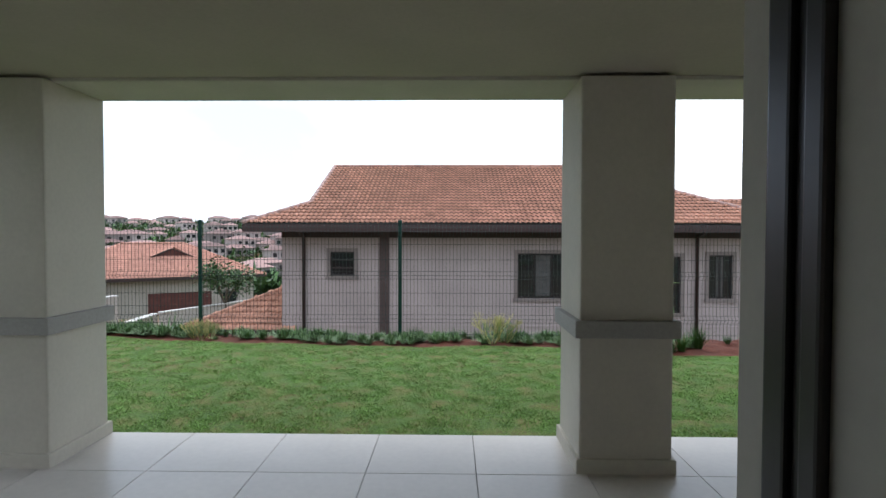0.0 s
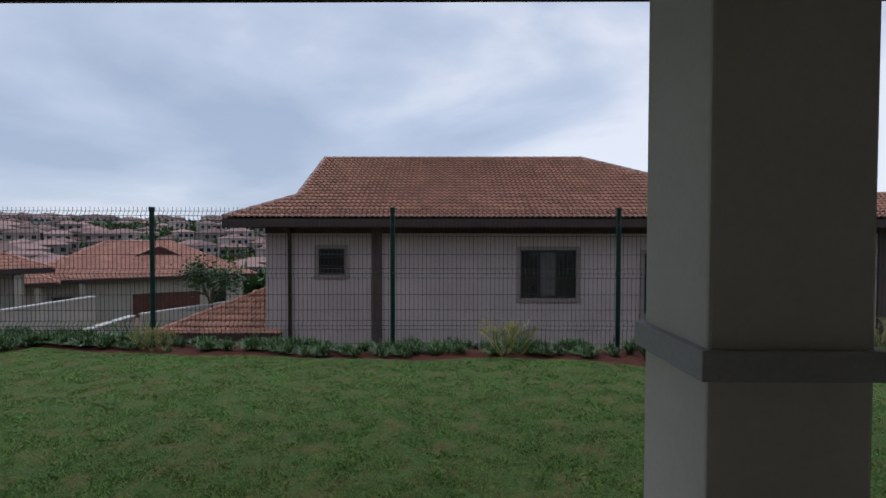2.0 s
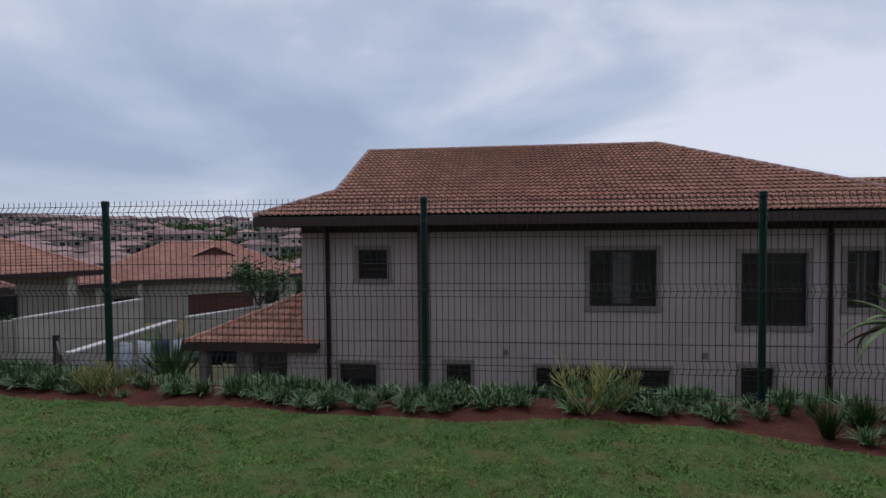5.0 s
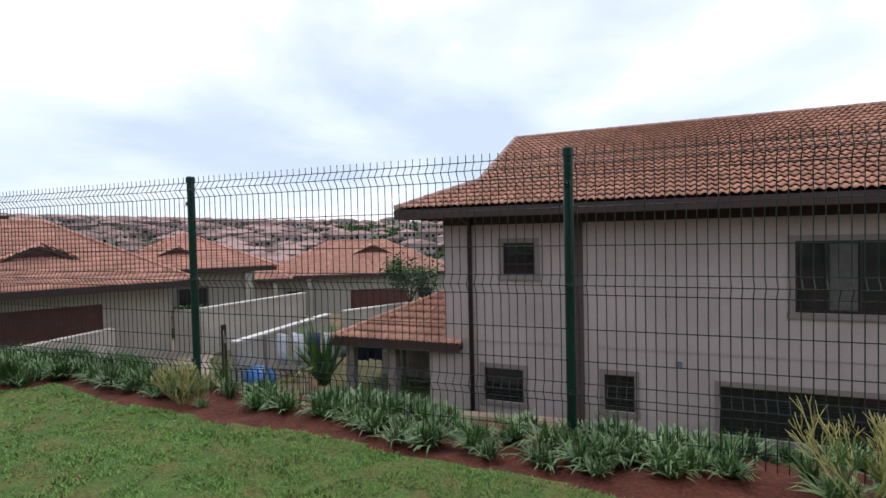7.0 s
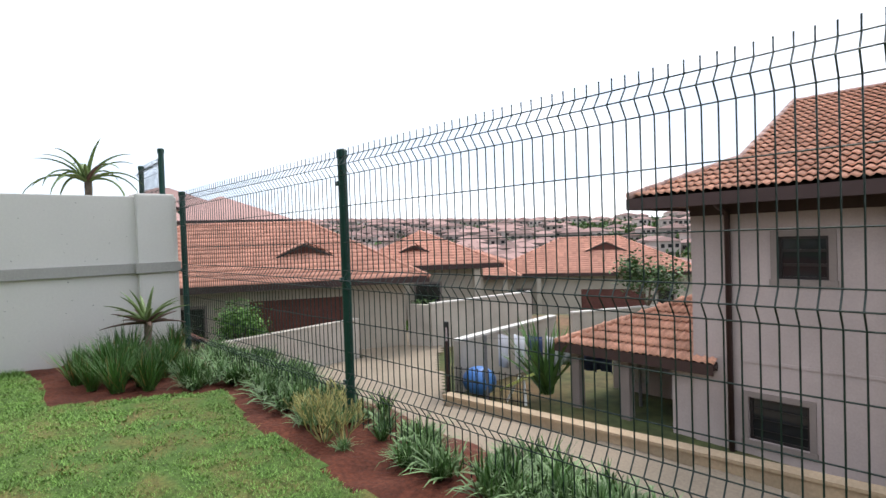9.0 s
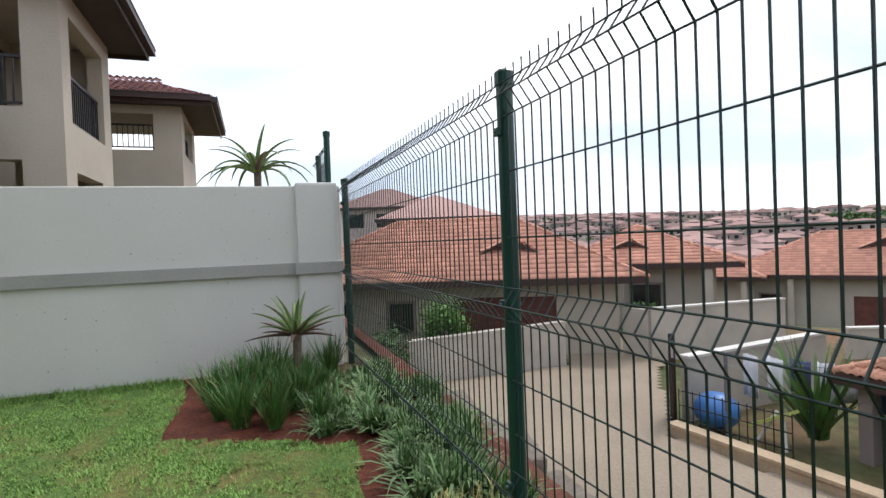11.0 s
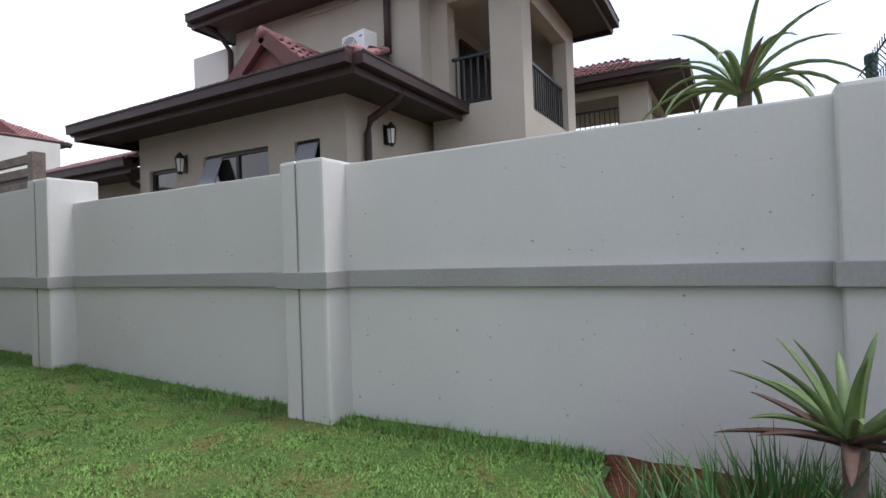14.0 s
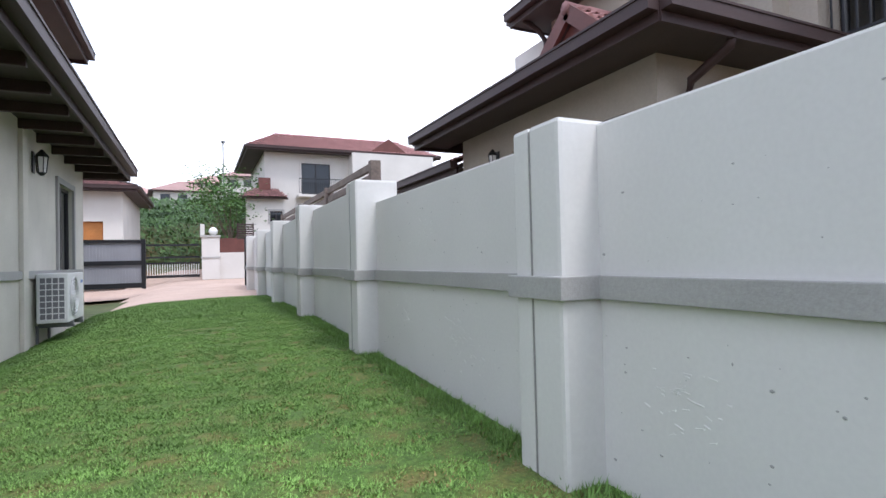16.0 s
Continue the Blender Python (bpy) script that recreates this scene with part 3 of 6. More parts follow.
def column(x0, x1, y0, y1, top):
    t = thing("veranda_column", "square plastered veranda column with a grey band and plinth", "column", "veranda columns", ((x0 + x1) / 2, (y0 + y1) / 2, 0))
    w, d = (x1 - x0) / 2, (y1 - y0) / 2
    part("shaft", boxes((-w, w, -d, d, 0.1, top), bevel=0.012), PLASTER, t)
    part("band", boxes((-w - 0.03, w + 0.03, -d - 0.03, d + 0.03, 0.965, 1.055), bevel=0.006), BAND, t, "grey painted band")
    part("plinth", boxes((-w - 0.018, w + 0.018, -d - 0.018, d + 0.018, 0.12, 0.335), bevel=0.006), PLASTER, t)


column(0.66, 1.14, 2.73, 3.215, 2.31)
column(-2.63, -2.13, 2.73, 3.215, 2.31)
column(4.4, 4.9, 2.73, 3.215, 2.31)

# own roofs
own = thing("own_house_roof", "dusty red tiled hipped roofs with dark brown gutters", "roof", at=(0, 0, 0))
tiled([(-3.75, 4.5, 3.02), (-3.75, -6.05, 3.02), (-1.6, -3.9, 3.95), (-1.6, 2.35, 3.95)][::1], TILE_C, own)
tiled([(7.0, 4.5, 3.02), (-3.75, 4.5, 3.02), (-1.6, 2.35, 3.95), (7.0, 2.35, 3.95)], TILE_C, own)
tiled([(-3.75, -6.05, 3.02), (7.0, -6.05, 3.02), (7.0, -3.9, 3.95), (-1.6, -3.9, 3.95)], TILE_C, own)
ridge_caps((-3.7, 4.45, 3.06), (-1.6, 2.35, 4.02), TILE_C, own)
ridge_caps((-3.7, -6.0, 3.06), (-1.6, -3.9, 4.02), TILE_C, own)
gutter((-3.75, 4.5, 2.93), (-3.75, -6.05, 2.93), own)
gutter((7.0, 4.5, 2.93), (-3.75, 4.5, 2.93), own)
gutter((-3.75, -6.05, 2.93), (7.0, -6.05, 2.93), own)
part("soffit", boxes((-3.72, -3.05, -6.0, 4.45, 2.90, 2.93), (-3.05, 6.9, 3.22, 4.45, 2.88, 2.93)), SOFFIT, own)
for i in range(12):
    y = -5.6 + i * 0.8
    part("rafter_end", boxes((-3.70, -3.05, y, y + 0.06, 2.78, 2.90), bevel=0.006), FASCIA, own)
upper = thing("own_upper_storey", "cream plastered upper storey set back above the lower roof", "house storey", at=(0, 0, 0))
part("wall", boxes((-2.25, 6.2, -6.0, 2.2, 2.95, 5.45)), PLASTER, upper)
for poly in ([(-2.95, 2.9, 5.5), (-2.95, -6.7, 5.5), (-0.2, -3.95, 6.7), (-0.2, 0.15, 6.7)], [(-2.95, -6.7, 5.5), (6.9, -6.7, 5.5), (4.2, -3.95, 6.7), (-0.2, -3.95, 6.7)], [(6.9, 2.9, 5.5), (-2.95, 2.9, 5.5), (-0.2, 0.15, 6.7), (4.2, 0.15, 6.7)]):
    tiled(poly, TILE_C, upper)
gutter((-2.95, 2.9, 5.42), (-2.95, -6.7, 5.42), upper)
gutter((-2.95, -6.7, 5.42), (6.9, -6.7, 5.42), upper)
part("soffit", boxes((-2.92, 6.8, -6.66, 2.86, 5.38, 5.41)), SOFFIT, upper)
w = thing("window_1", "tall charcoal framed window in the side wall", "window", at=(0, 0, 0), kind="structure")
window_unit(w, "x", -3.05, -4.5, -3.45, 0.95, 2.4, -1, 1, 0, 0.09, BAND)
structure("trim", boxes((-3.085, -3.05, -5.2, -1.9, 0.98, 1.08), (-3.085, -3.05, -1.9, 0.45, 0.98, 1.08), bevel=0.004), BAND, "grey painted band along the side wall")
structure("trim_pilaster", boxes((-3.10, -3.05, -1.75, -1.55, -0.05, 2.9), bevel=0.006), PLASTER, "slim plaster pilaster on the side wall")
wall_lamp((-3.05, -2.15, 2.48), 180)
outdoor_unit("air_conditioner", (-3.27, -2.55, 0.36), -90, 1.0, 0.34, 0.68)
br = thing("unit_bracket", "grey steel brackets under the air conditioner unit", "bracket", at=(-3.05, -2.55, 0.33))
for s in (-0.3, 0.3):
    part("arm", boxes((-0.42, 0.0, s - 0.02, s + 0.02, 0.0, 0.03), (-0.03, 0.0, s - 0.02, s + 0.02, -0.25, 0.0)), GREYP, br)

# ---- boundary wall on the left, with piers and a band ----
def boundary_height(y):
    return 1.645 if y > 1.4 else 1.84


structure("wall_boundary", boxes((-6.70, -6.50, 1.3, 7.24, -0.1, 1.655), (-6.70, -6.50, -14.0, 1.3, -0.1, 1.86), bevel=0.012), WALLP, "pale grey plastered boundary wall with pitted patches")
structure("trim_boundary", boxes((-6.50, -6.468, -14.0, 7.2, 0.92, 1.018), bevel=0.005), BAND, "grey band raised along the boundary wall")
for i, y in enumerate((7.04, 4.33, 1.29, -1.70, -4.7, -7.7, -10.7)):
    top = 1.68 if i == 0 else 1.672 if i == 1 else 1.865 if i == 2 else 1.94
    half = 0.17
    front = -6.44 if i == 0 else -6.30
    t = thing("wall_pier", "plastered wall pier with a fine joint down its face", "pier", "boundary wall piers", (-6.50, y, 0))
    if i:
        cut = -half * 0.25
        part("pier_half", boxes((-0.22, front + 6.50, -half, cut, -0.1, top), bevel=0.022), WALLP, t)
        part("pier_half", boxes((-0.22, front + 6.50, cut + 0.001, half, -0.1, top), bevel=0.022), WALLP, t)
        part("joint", boxes((0.0, front + 6.5012, cut - 0.001, cut + 0.001, -0.05, top - 0.02)), BAND, t, "hairline grey joint")
    else:
        part("shaft", boxes((-0.22, front + 6.50, -half, half, -0.1, top), bevel=0.022), WALLP, t)
    part("band", boxes((0.0, front + 6.50 + 0.028, -half - 0.028, half + 0.028, 0.92, 1.018), bevel=0.006), BAND, t, "grey band wrapped round the pier")

# pits and chips in the plaster face
rng = random.Random(5)
bm = bmesh.new()
for i in range(260):
    y, z = rng.uniform(-1, 6.8), rng.uniform(0.25, 1.6)
    if 0.89 < z < 1.05:
        continue
    r = rng.choice((0.002, 0.003, 0.004, 0.005))
    bmesh.ops.create_icosphere(bm, subdivisions=1, radius=r, matrix=Matrix.Translation((-6.499, y, z)) @ Matrix.Diagonal((0.4, 1 + rng.random(), 0.6 + rng.random(), 1)))
tagged(part("plaster_pits", bm, BAND), "small dark pits scattered in the boundary wall plaster", "wall mark", kind="stuff")

bm = bmesh.new()
for i in range(120):
    cy, cz = rng.choice(((3.1, 0.62), (3.3, 0.5), (2.2, 0.7), (4.9, 0.6), (2.6, 1.3)))
    y, z = rng.gauss(cy, 0.10), rng.gauss(cz, 0.07)
    L = rng.uniform(0.01, 0.05)
    a = rng.uniform(-0.5, 0.5)
    beam(bm, (-6.499, y, z), (-6.499, y + L * math.cos(a), z + L * math.sin(a)), 0.004, 0.0035, (1, 0, 0))
tagged(part("plaster_scars", bm, WALLP), "rough trowel scars raised in the wall plaster", "wall mark", kind="stuff")

# ---- mesh fence ----
FY = 7.34
POSTS = (-6.41, -3.53, -0.735, 1.92, 4.54, 7.2, 9.85)
OFFSET = (-0.07, 0.0, 0.09, 0.09, 0.09, 0.09, 0.09)  # the run of posts is a little bowed


fence = thing("mesh_fence", "dark green welded mesh fence with V folds on round steel posts", "fence", at=(0, FY, 0))


def fence_post(parent, x, y, z0, z1):
    bm = bmesh.new()
    tube(bm, [(0, 0, z0), (0, 0, z1)], 0.028, 14)
    t = part("post", bm, GREEN, parent)
    t.location = (x, y, 0)
    bm = bmesh.new()
    tube(bm, [(0, 0, z1 - 0.03), (0, 0, z1 + 0.012), (0, 0, z1 + 0.02)], [0.033, 0.033, 0.026], 14)
    part("cap", bm, GREEN, t)
    for z in (0.32, 0.93, 1.5):
        if z0 < z < z1:
            part("clamp", boxes((-0.016, 0.016, -0.040, -0.026, z - 0.014, z + 0.014), bevel=0.003), GREEN, t)
            bm = bmesh.new()
            ball(bm, (0.0, -0.042, z), 0.006, u=8, v=5)
            part("bolt", bm, GREYP, t)


for x, y in zip(POSTS, OFFSET):
    fence_post(fence, x, y, -0.25, 1.685)

V = ((1.655, 0.0), (1.60, -0.04), (1.545, 0.0), (0.985, 0.0), (0.93, -0.04), (0.875, 0.0), (0.375, 0.0), (0.32, -0.04), (0.265, 0.0))
bm = bmesh.new()
line = [(0, 0, 1.70)] + [(0, b, z) for z, b in V] + [(0, 0, -0.06)]
tube(bm, line, 0.0029, 5)
wire_mesh = done("wire", bm, WIRE)
LEVELS = [(z, b) for z, b in V] + [(z, 0.006) for z in (1.365, 1.15, 0.68, 0.50, 0.10)]


def fence_panel(parent, xa, xb, ya=0.0, yb=0.0, lift=0.0):
    t, run = None, math.hypot(xb - xa, yb - ya)
    for z, b in LEVELS:
        bm = bmesh.new()
        tube(bm, [(0.0, b - 0.024, z), (run, b - 0.024, z)], 0.0028, 5)
        o = part("cross_wire" if t else "panel", bm, WIRE, t or parent)
        if not t:
            t = o
            t.location = (xa, ya, lift)
            t.rotation_euler = (0, 0, math.atan2(yb - ya, xb - xa))
    n = round(run / 0.05)
    for i in range(1, n):
        part("wire", wire_mesh, WIRE, t).location = (run * i / n, -0.02, 0)


for a, b, ya, yb in zip(POSTS, POSTS[1:], OFFSET, OFFSET[1:]):
    fence_panel(fence, a, b, ya, yb)
beyond = thing("mesh_fence_beyond", "taller dark green mesh fence corner behind the boundary wall", "fence", at=(0, 7.25, 0))
fence_post(beyond, -6.74, -0.07, 0.0, 2.15)
fence_post(beyond, -7.75, -0.03, 0.0, 2.10)
fence_panel(beyond, -7.75, -6.74, -0.03, -0.03, 0.40)


# ---- the house across the fence ----
HY = 16.44
house = thing("neighbour_house", "mauve plastered two-storey house with a weathered clay tile roof", "house", at=(-0.07, 0, 0))
HOLES = [(-3.74, -2.98, 0.22, 0.98), (2.1, 3.69, -0.45, 0.94), (5.64, 7.13, -0.9, 0.85), (7.98, 8.72, -0.45, 0.9), (13.2, 14.4, -0.45, 0.9),
         (-4.27, -3.30, -2.80, -2.0), (-1.47, -0.85, -2.75, -1.94), (0.80, 4.0, -3.0, -2.0), (5.65, 6.4, -2.7, -1.9)]
part("wall", wall_cells("y", HY, 0.25, -5.26, 16.0, -3.4, 1.80, HOLES), LILAC, house)
part("wall", boxes((-5.26, -5.01, HY + 0.25, 25.5, -3.4, 1.80), (15.75, 16.0, HY + 0.25, 25.5, -3.4, 1.80), (-5.01, 15.75, 25.25, 25.5, -3.4, 1.80)), LILAC, house)
part("floor_slab", boxes((-5.0, 15.7, HY + 0.26, 25.2, -1.3, -1.1), (-5.0, 15.7, HY + 0.26, 25.2, 1.7, 1.78)), SOFFIT, house)
for i, h in enumerate(HOLES):
    wobj = part("window", boxes((h[0] - 0.02, h[1] + 0.02, HY + 0.22, HY + 0.24, h[2] - 0.02, h[3] + 0.02)), FRAME, house)
    window_unit(wobj, "y", HY, *h, -1, {1: 2, 7: 3, 6: 1, 3: 1, 2: 1}.get(i, 0), {0: 2, 6: 1, 2: 1}.get(i, 0), 0.11 if i < 5 else 0.10, curtain=i in (1, 3), bars=i >= 5)
part("pilaster", boxes((-2.19, -1.90, HY - 0.07, HY, -3.3, 1.7), bevel=0.01), DTAUPE, house, "dark brown pilaster")
part("pilaster", boxes((12.3, 12.65, HY - 0.07, HY, -3.3, 1.7), bevel=0.01), DTAUPE, house, "dark brown pilaster")
part("string_course", boxes((-5.26, 16.0, HY - 0.02, HY, -1.36, -1.30)), LILAC, house)
downpipe(house, [(-4.55, 15.65, 1.72), (-4.55, 16.0, 1.55), (-4.55, 16.36, 1.45), (-4.55, 16.36, -3.2)], 0.055)
downpipe(house, [(7.6, 15.65, 1.72), (7.6, 16.0, 1.55), (7.6, 16.36, 1.45), (7.6, 16.36, -3.2)], 0.05)
for x in (0.04, 4.83):
    part("vent", boxes((x - 0.06, x + 0.06, HY - 0.05, HY, -1.68, -1.56), bevel=0.008), GREYP, house)
E1, E2, EZ = -6.15, 10.2, 1.82
slope = 0.438
K = 1.6
RY = 20.9
RZ = EZ + 0.04 + slope * (RY - 15.6)
front_lower = [(E1, 15.6, EZ), (E2, 15.6, EZ), (E2 - 5.3, RY, RZ), (E1 + K, RY, RZ), (E1 + K, 15.6 + K, EZ + slope * K)]
tiled(front_lower, TILE_A, house, singles=300)
tiled([(E1, 26.2, EZ), (E1, 15.6, EZ), (E1 + K, 15.6 + K, EZ + slope * K), (E1 + K, 26.2 - K, EZ + slope * K)], TILE_A, house)
tiled([(E2, 26.2, EZ), (E1, 26.2, EZ), (E1 + K, 26.2 - K, EZ + slope * K), (E1 + K, RY, RZ), (E2 - 5.3, RY, RZ)], TILE_A, house, width=0.4, samples=3)
tiled([(E2, 15.6, EZ), (E2, 26.2, EZ), (E2 - 5.3, RY, RZ)], TILE_A, house)
part("gable", mesh_of("gable", [(E1 + K, 15.6 + K, EZ + slope * K - 0.05), (E1 + K, 26.2 - K, EZ + slope * K - 0.05), (E1 + K, RY, RZ - 0.05), (E1 + K + 0.1, 15.6 + K, EZ + slope * K - 0.05), (E1 + K + 0.1, 26.2 - K, EZ + slope * K - 0.05), (E1 + K + 0.1, RY, RZ - 0.05)], [(0, 2, 1), (3, 4, 5), (0, 1, 4, 3), (1, 2, 5, 4), (2, 0, 3, 5)], REDWOOD), REDWOOD, house)
ridge_caps((E1 + K - 0.05, RY, RZ + 0.03), (E2 - 5.3, RY, RZ + 0.03), RIDGE, house)
ridge_caps((E2, 15.6, EZ + 0.04), (E2 - 5.3, RY, RZ + 0.04), RIDGE, house)
ridge_caps((E1, 15.6, EZ + 0.04), (E1 + K, 15.6 + K, EZ + slope * K + 0.04), RIDGE, house)
ridge_caps((E1 + K, 15.6 + K, EZ + slope * K + 0.04), (E1 + K, RY, RZ + 0.04), RIDGE, house)
tiled([(6.5, 15.55, EZ), (17.2, 15.55, EZ), (14.4, 18.1, EZ + 0.86), (6.5, 18.1, EZ + 0.86)], TILE_A, house)
tiled([(17.2, 15.55, EZ), (17.2, 26.0, EZ), (14.4, 23, EZ + 0.86), (14.4, 18.1, EZ + 0.86)], TILE_A, house)
ridge_caps((8.0, 18.1, EZ + 0.863), (14.4, 18.1, EZ + 0.863), RIDGE, house)
ridge_caps((14.4, 18.1, EZ + 0.863), (17.2, 15.55, EZ + 0.03), RIDGE, house)
gutter((17.2, 15.58, 1.70), (E1, 15.58, 1.70), house)
gutter((E1, 15.58, 1.70), (E1, 26.2, 1.70), house)
part("soffit", boxes((E1 + 0.03, 17.1, 15.62, HY, 1.66, 1.69), (E1 + 0.03, -5.26, HY, 26, 1.66, 1.69)), SOFFIT, house)
# dark strip on the wall top stands in for the shade under the eave
part("eave_board", boxes((-5.26, 16.0, HY - 0.03, HY, 1.42, 1.66)), FASCIA, house)
# small lean-to roof on its side, with porch
porch = thing("side_porch", "small clay tiled lean-to porch with plain posts", "porch", at=(0, 0, 0))
PE = -1.50
tiled([(-8.6, 16.3, PE), (-4.85, 16.3, PE), (-5.27, 18.0, PE + 1.2), (-5.5, 18.2, PE + 1.3)], TILE_A, porch)
tiled([(-8.6, 23.0, PE), (-8.6, 16.3, PE), (-5.27, 18.2, PE + 1.35), (-5.27, 21.0, PE + 1.35)], TILE_A, porch)
ridge_caps((-8.6, 16.3, PE + 0.03), (-5.4, 18.15, PE + 1.33), TILE_A, porch)
gutter((-4.9, 16.28, PE - 0.08), (-8.6, 16.28, PE - 0.08), porch)
gutter((-8.6, 16.28, PE - 0.08), (-8.6, 23.0, PE - 0.08), porch)
for x in (-8.2, -6.9):
    part("post", boxes((x - 0.12, x + 0.12, 16.5, 16.74, -3.4, PE - 0.1), bevel=0.01), TAUPE, porch)
part("back_wall", wall_cells("y", 18.6, 0.2, -8.4, -5.27, -3.4, PE - 0.1, [(-6.4, -5.6, -3.3, -1.75)]), LILAC, porch)
part("side_wall", boxes((-5.8, -5.27, 16.48, 16.7, -3.4, PE - 0.1)), LILAC, porch)


# ---- the plateau below: drive, low walls, yard things ----
DRIVE = ((-2, 10.9), (-2, 15.3), (-10.4, 14.3), (-14, 17.2), (-19, 22), (-24, 21), (-19, 17), (-16.5, 15.8), (-16.5, 11.2), (-10, 10.4))


def inside(poly, x, y):
    hit = False
    for (xa, ya), (xb, yb) in zip(poly, poly[1:] + poly[:1]):
        if (ya > y) != (yb > y) and x < (xb - xa) * (y - ya) / (yb - ya) + xa:
            hit = not hit
    return hit


sheet("driveway", spread(-26, -1, 0.25), spread(9.8, 23, 0.22), SAND, "sandy coloured paved driveway below the fence", 0.03, lambda x, y: inside(DRIVE, x, y))


def free_wall(name, label, a, b, z0, z1, z2, thick, mat, cap=None):
    """A freestanding wall from a to b whose top runs from z1 to z2."""
    t = thing(name, label, "wall", "low yard walls", (a[0], a[1], 0))
    d = Vector((b[0] - a[0], b[1] - a[1], 0))
    n = Vector((-d.y, d.x, 0)).normalized() * thick / 2
    def prism(lo1, lo2, hi1, hi2, k):
        m = n * k
        vs = [-m + Vector((0, 0, lo1)), m + Vector((0, 0, lo1)), d + m + Vector((0, 0, lo2)), d - m + Vector((0, 0, lo2))]
        vs += [-m + Vector((0, 0, hi1)), m + Vector((0, 0, hi1)), d + m + Vector((0, 0, hi2)), d - m + Vector((0, 0, hi2))]
        return [tuple(v) for v in vs], [(3, 2, 1, 0), (4, 5, 6, 7), (0, 1, 5, 4), (1, 2, 6, 5), (2, 3, 7, 6), (3, 0, 4, 7)]
    part("wall", mesh_of("wall", *prism(z0, z0, z1, z2, 1), mat), mat, t)
    if cap:
        part("coping", mesh_of("coping", *prism(z1, z2, z1 + 0.06, z2 + 0.06, 1.35), cap), cap, t)
    return t


free_wall("low_wall", "low sandy retaining kerb along the yard", (-2, 15.45), (-10.6, 14.45), -3.4, -2.78, -2.78, 0.22, KERB, KERB)
free_wall("low_wall", "pale plastered drive wall", (-16.7, 10.6), (-16.7, 15.8), -3.6, -1.75, -1.62, 0.2, YARDW, YARDW)
free_wall("yard_wall", "plain grey yard wall with sloping coping", (-11.25, 15.45), (-11.5, 20.2), -3.6, -1.66, -1.60, 0.2, YARDW, PALE)
free_wall("yard_wall", "plain grey yard wall with pale coping", (-16.1, 18.7), (-15.2, 23.6), -3.8, -1.36, -1.30, 0.2, YARDW, PALE)
free_wall("yard_wall", "plain grey yard wall with pale coping", (-16.1, 18.7), (-17.0, 18.4), -3.8, -1.36, -1.36, 0.22, YARDW, None)
free_wall("yard_wall", "long pale yard wall by the far drive", (-13.4, 24.0), (-11.4, 31.0), -5.5, -2.1, -2.3, 0.2, YARDW, PALE)
leaf = thing("gate_leaf", "dark metal gate leaf standing open", "gate", at=(-11.35, 15.2, -3.05))
bm = bmesh.new()
beam(bm, (0, 0, 1.0), (0.55, -0.5, 0.78), 0.05, 1.75)
part("sheet", bm, FASCIA, leaf)
part("post", boxes((-0.05, 0.05, -0.05, 0.05, 0, 1.95)), BLACK, leaf)
bm = bmesh.new()
ball(bm, (0, 0, 0), 0.42, 1.15, 1, 0.9, 18, 12)
drum = tagged(part("water_drum", bm, BLUE, None, smooth=True), "round blue plastic drum lying in the yard", "drum")
drum.location = (-10.5 * UNIT, 15.55 * UNIT, -2.62 * UNIT)
bm = bmesh.new()
for i in range(3):
    beam(bm, (0, 0, 0.2 + i * 0.3), (2.1, 0.5, 0.2 + i * 0.3), 0.02, 0.02)
for i in range(15):
    beam(bm, (2.1 * i / 14, 0.5 * i / 14, 0.0), (2.1 * i / 14, 0.5 * i / 14, 0.85), 0.015, 0.015, (1, 0, 0))
rail = tagged(part("yard_railing", bm, BLACK), "low black metal yard railing", "railing")
rail.location = (-10.7 * UNIT, 14.75 * UNIT, -2.95 * UNIT)
board = thing("leaning_boards", "pale green plastic crate lid leaning on slats", "board", at=(-9.7, 15.6, -2.98))
bm = bmesh.new()
beam(bm, (0, 0, 0.3), (0.8, 0.1, 0.75), 0.3, 0.06)
part("lid", bm, material("pale_green_plastic", (0.42, 0.47, 0.14), 0.5), board)
bm = bmesh.new()
beam(bm, (0.1, 0, 0), (0.5, 0.05, 0.7), 0.05, 0.05)
beam(bm, (0.7, 0, 0), (0.6, 0.05, 0.7), 0.05, 0.05)
part("leg", bm, WHITE, board)
line_pole = thing("washing_line", "grey washing line with white and navy laundry", "washing line", at=(-10.5, 16.0, -3.1))
for x, y in ((0.4, -0.6), (3.4, 1.6)):
    bm = bmesh.new()
    tube(bm, [(x, y, 0), (x, y, 1.75)], 0.04, 8)
    part("pole", bm, GREYP, line_pole)
rng = random.Random(3)
for i in range(9):
    k = i / 8
    x, y = 0.3 + 3.0 * k, 0.2 + 1.6 * k
    wd, dp = rng.uniform(0.32, 0.55), rng.uniform(0.6, 1.1)
    vs, fs = [], []
    for a in range(6):
        for c in range(4):
            vs.append((x + wd * (a / 5 - 0.5), y + 0.03 * math.sin(a * 2.1 + i) * (1 + c * 0.5), 1.62 - dp * c / 3 + 0.02 * math.sin(a + i)))
    for a in range(5):
        for c in range(3):
            o = a * 4 + c
            fs.append((o, o + 1, o + 5, o + 4))
    me = mesh_of("laundry", vs, fs, CLOTHB if i in (2, 5, 6) else CLOTHW, True)
    ob = part("cloth", me, CLOTHW, line_pole)
    sol = ob.modifiers.new("thick", "SOLIDIFY")
    sol.thickness = 0.008
bm = bmesh.new()
tube(bm, [(0.4, -0.6, 1.68), (1.9, 0.5, 1.63), (3.4, 1.6, 1.68)], 0.006, 4)
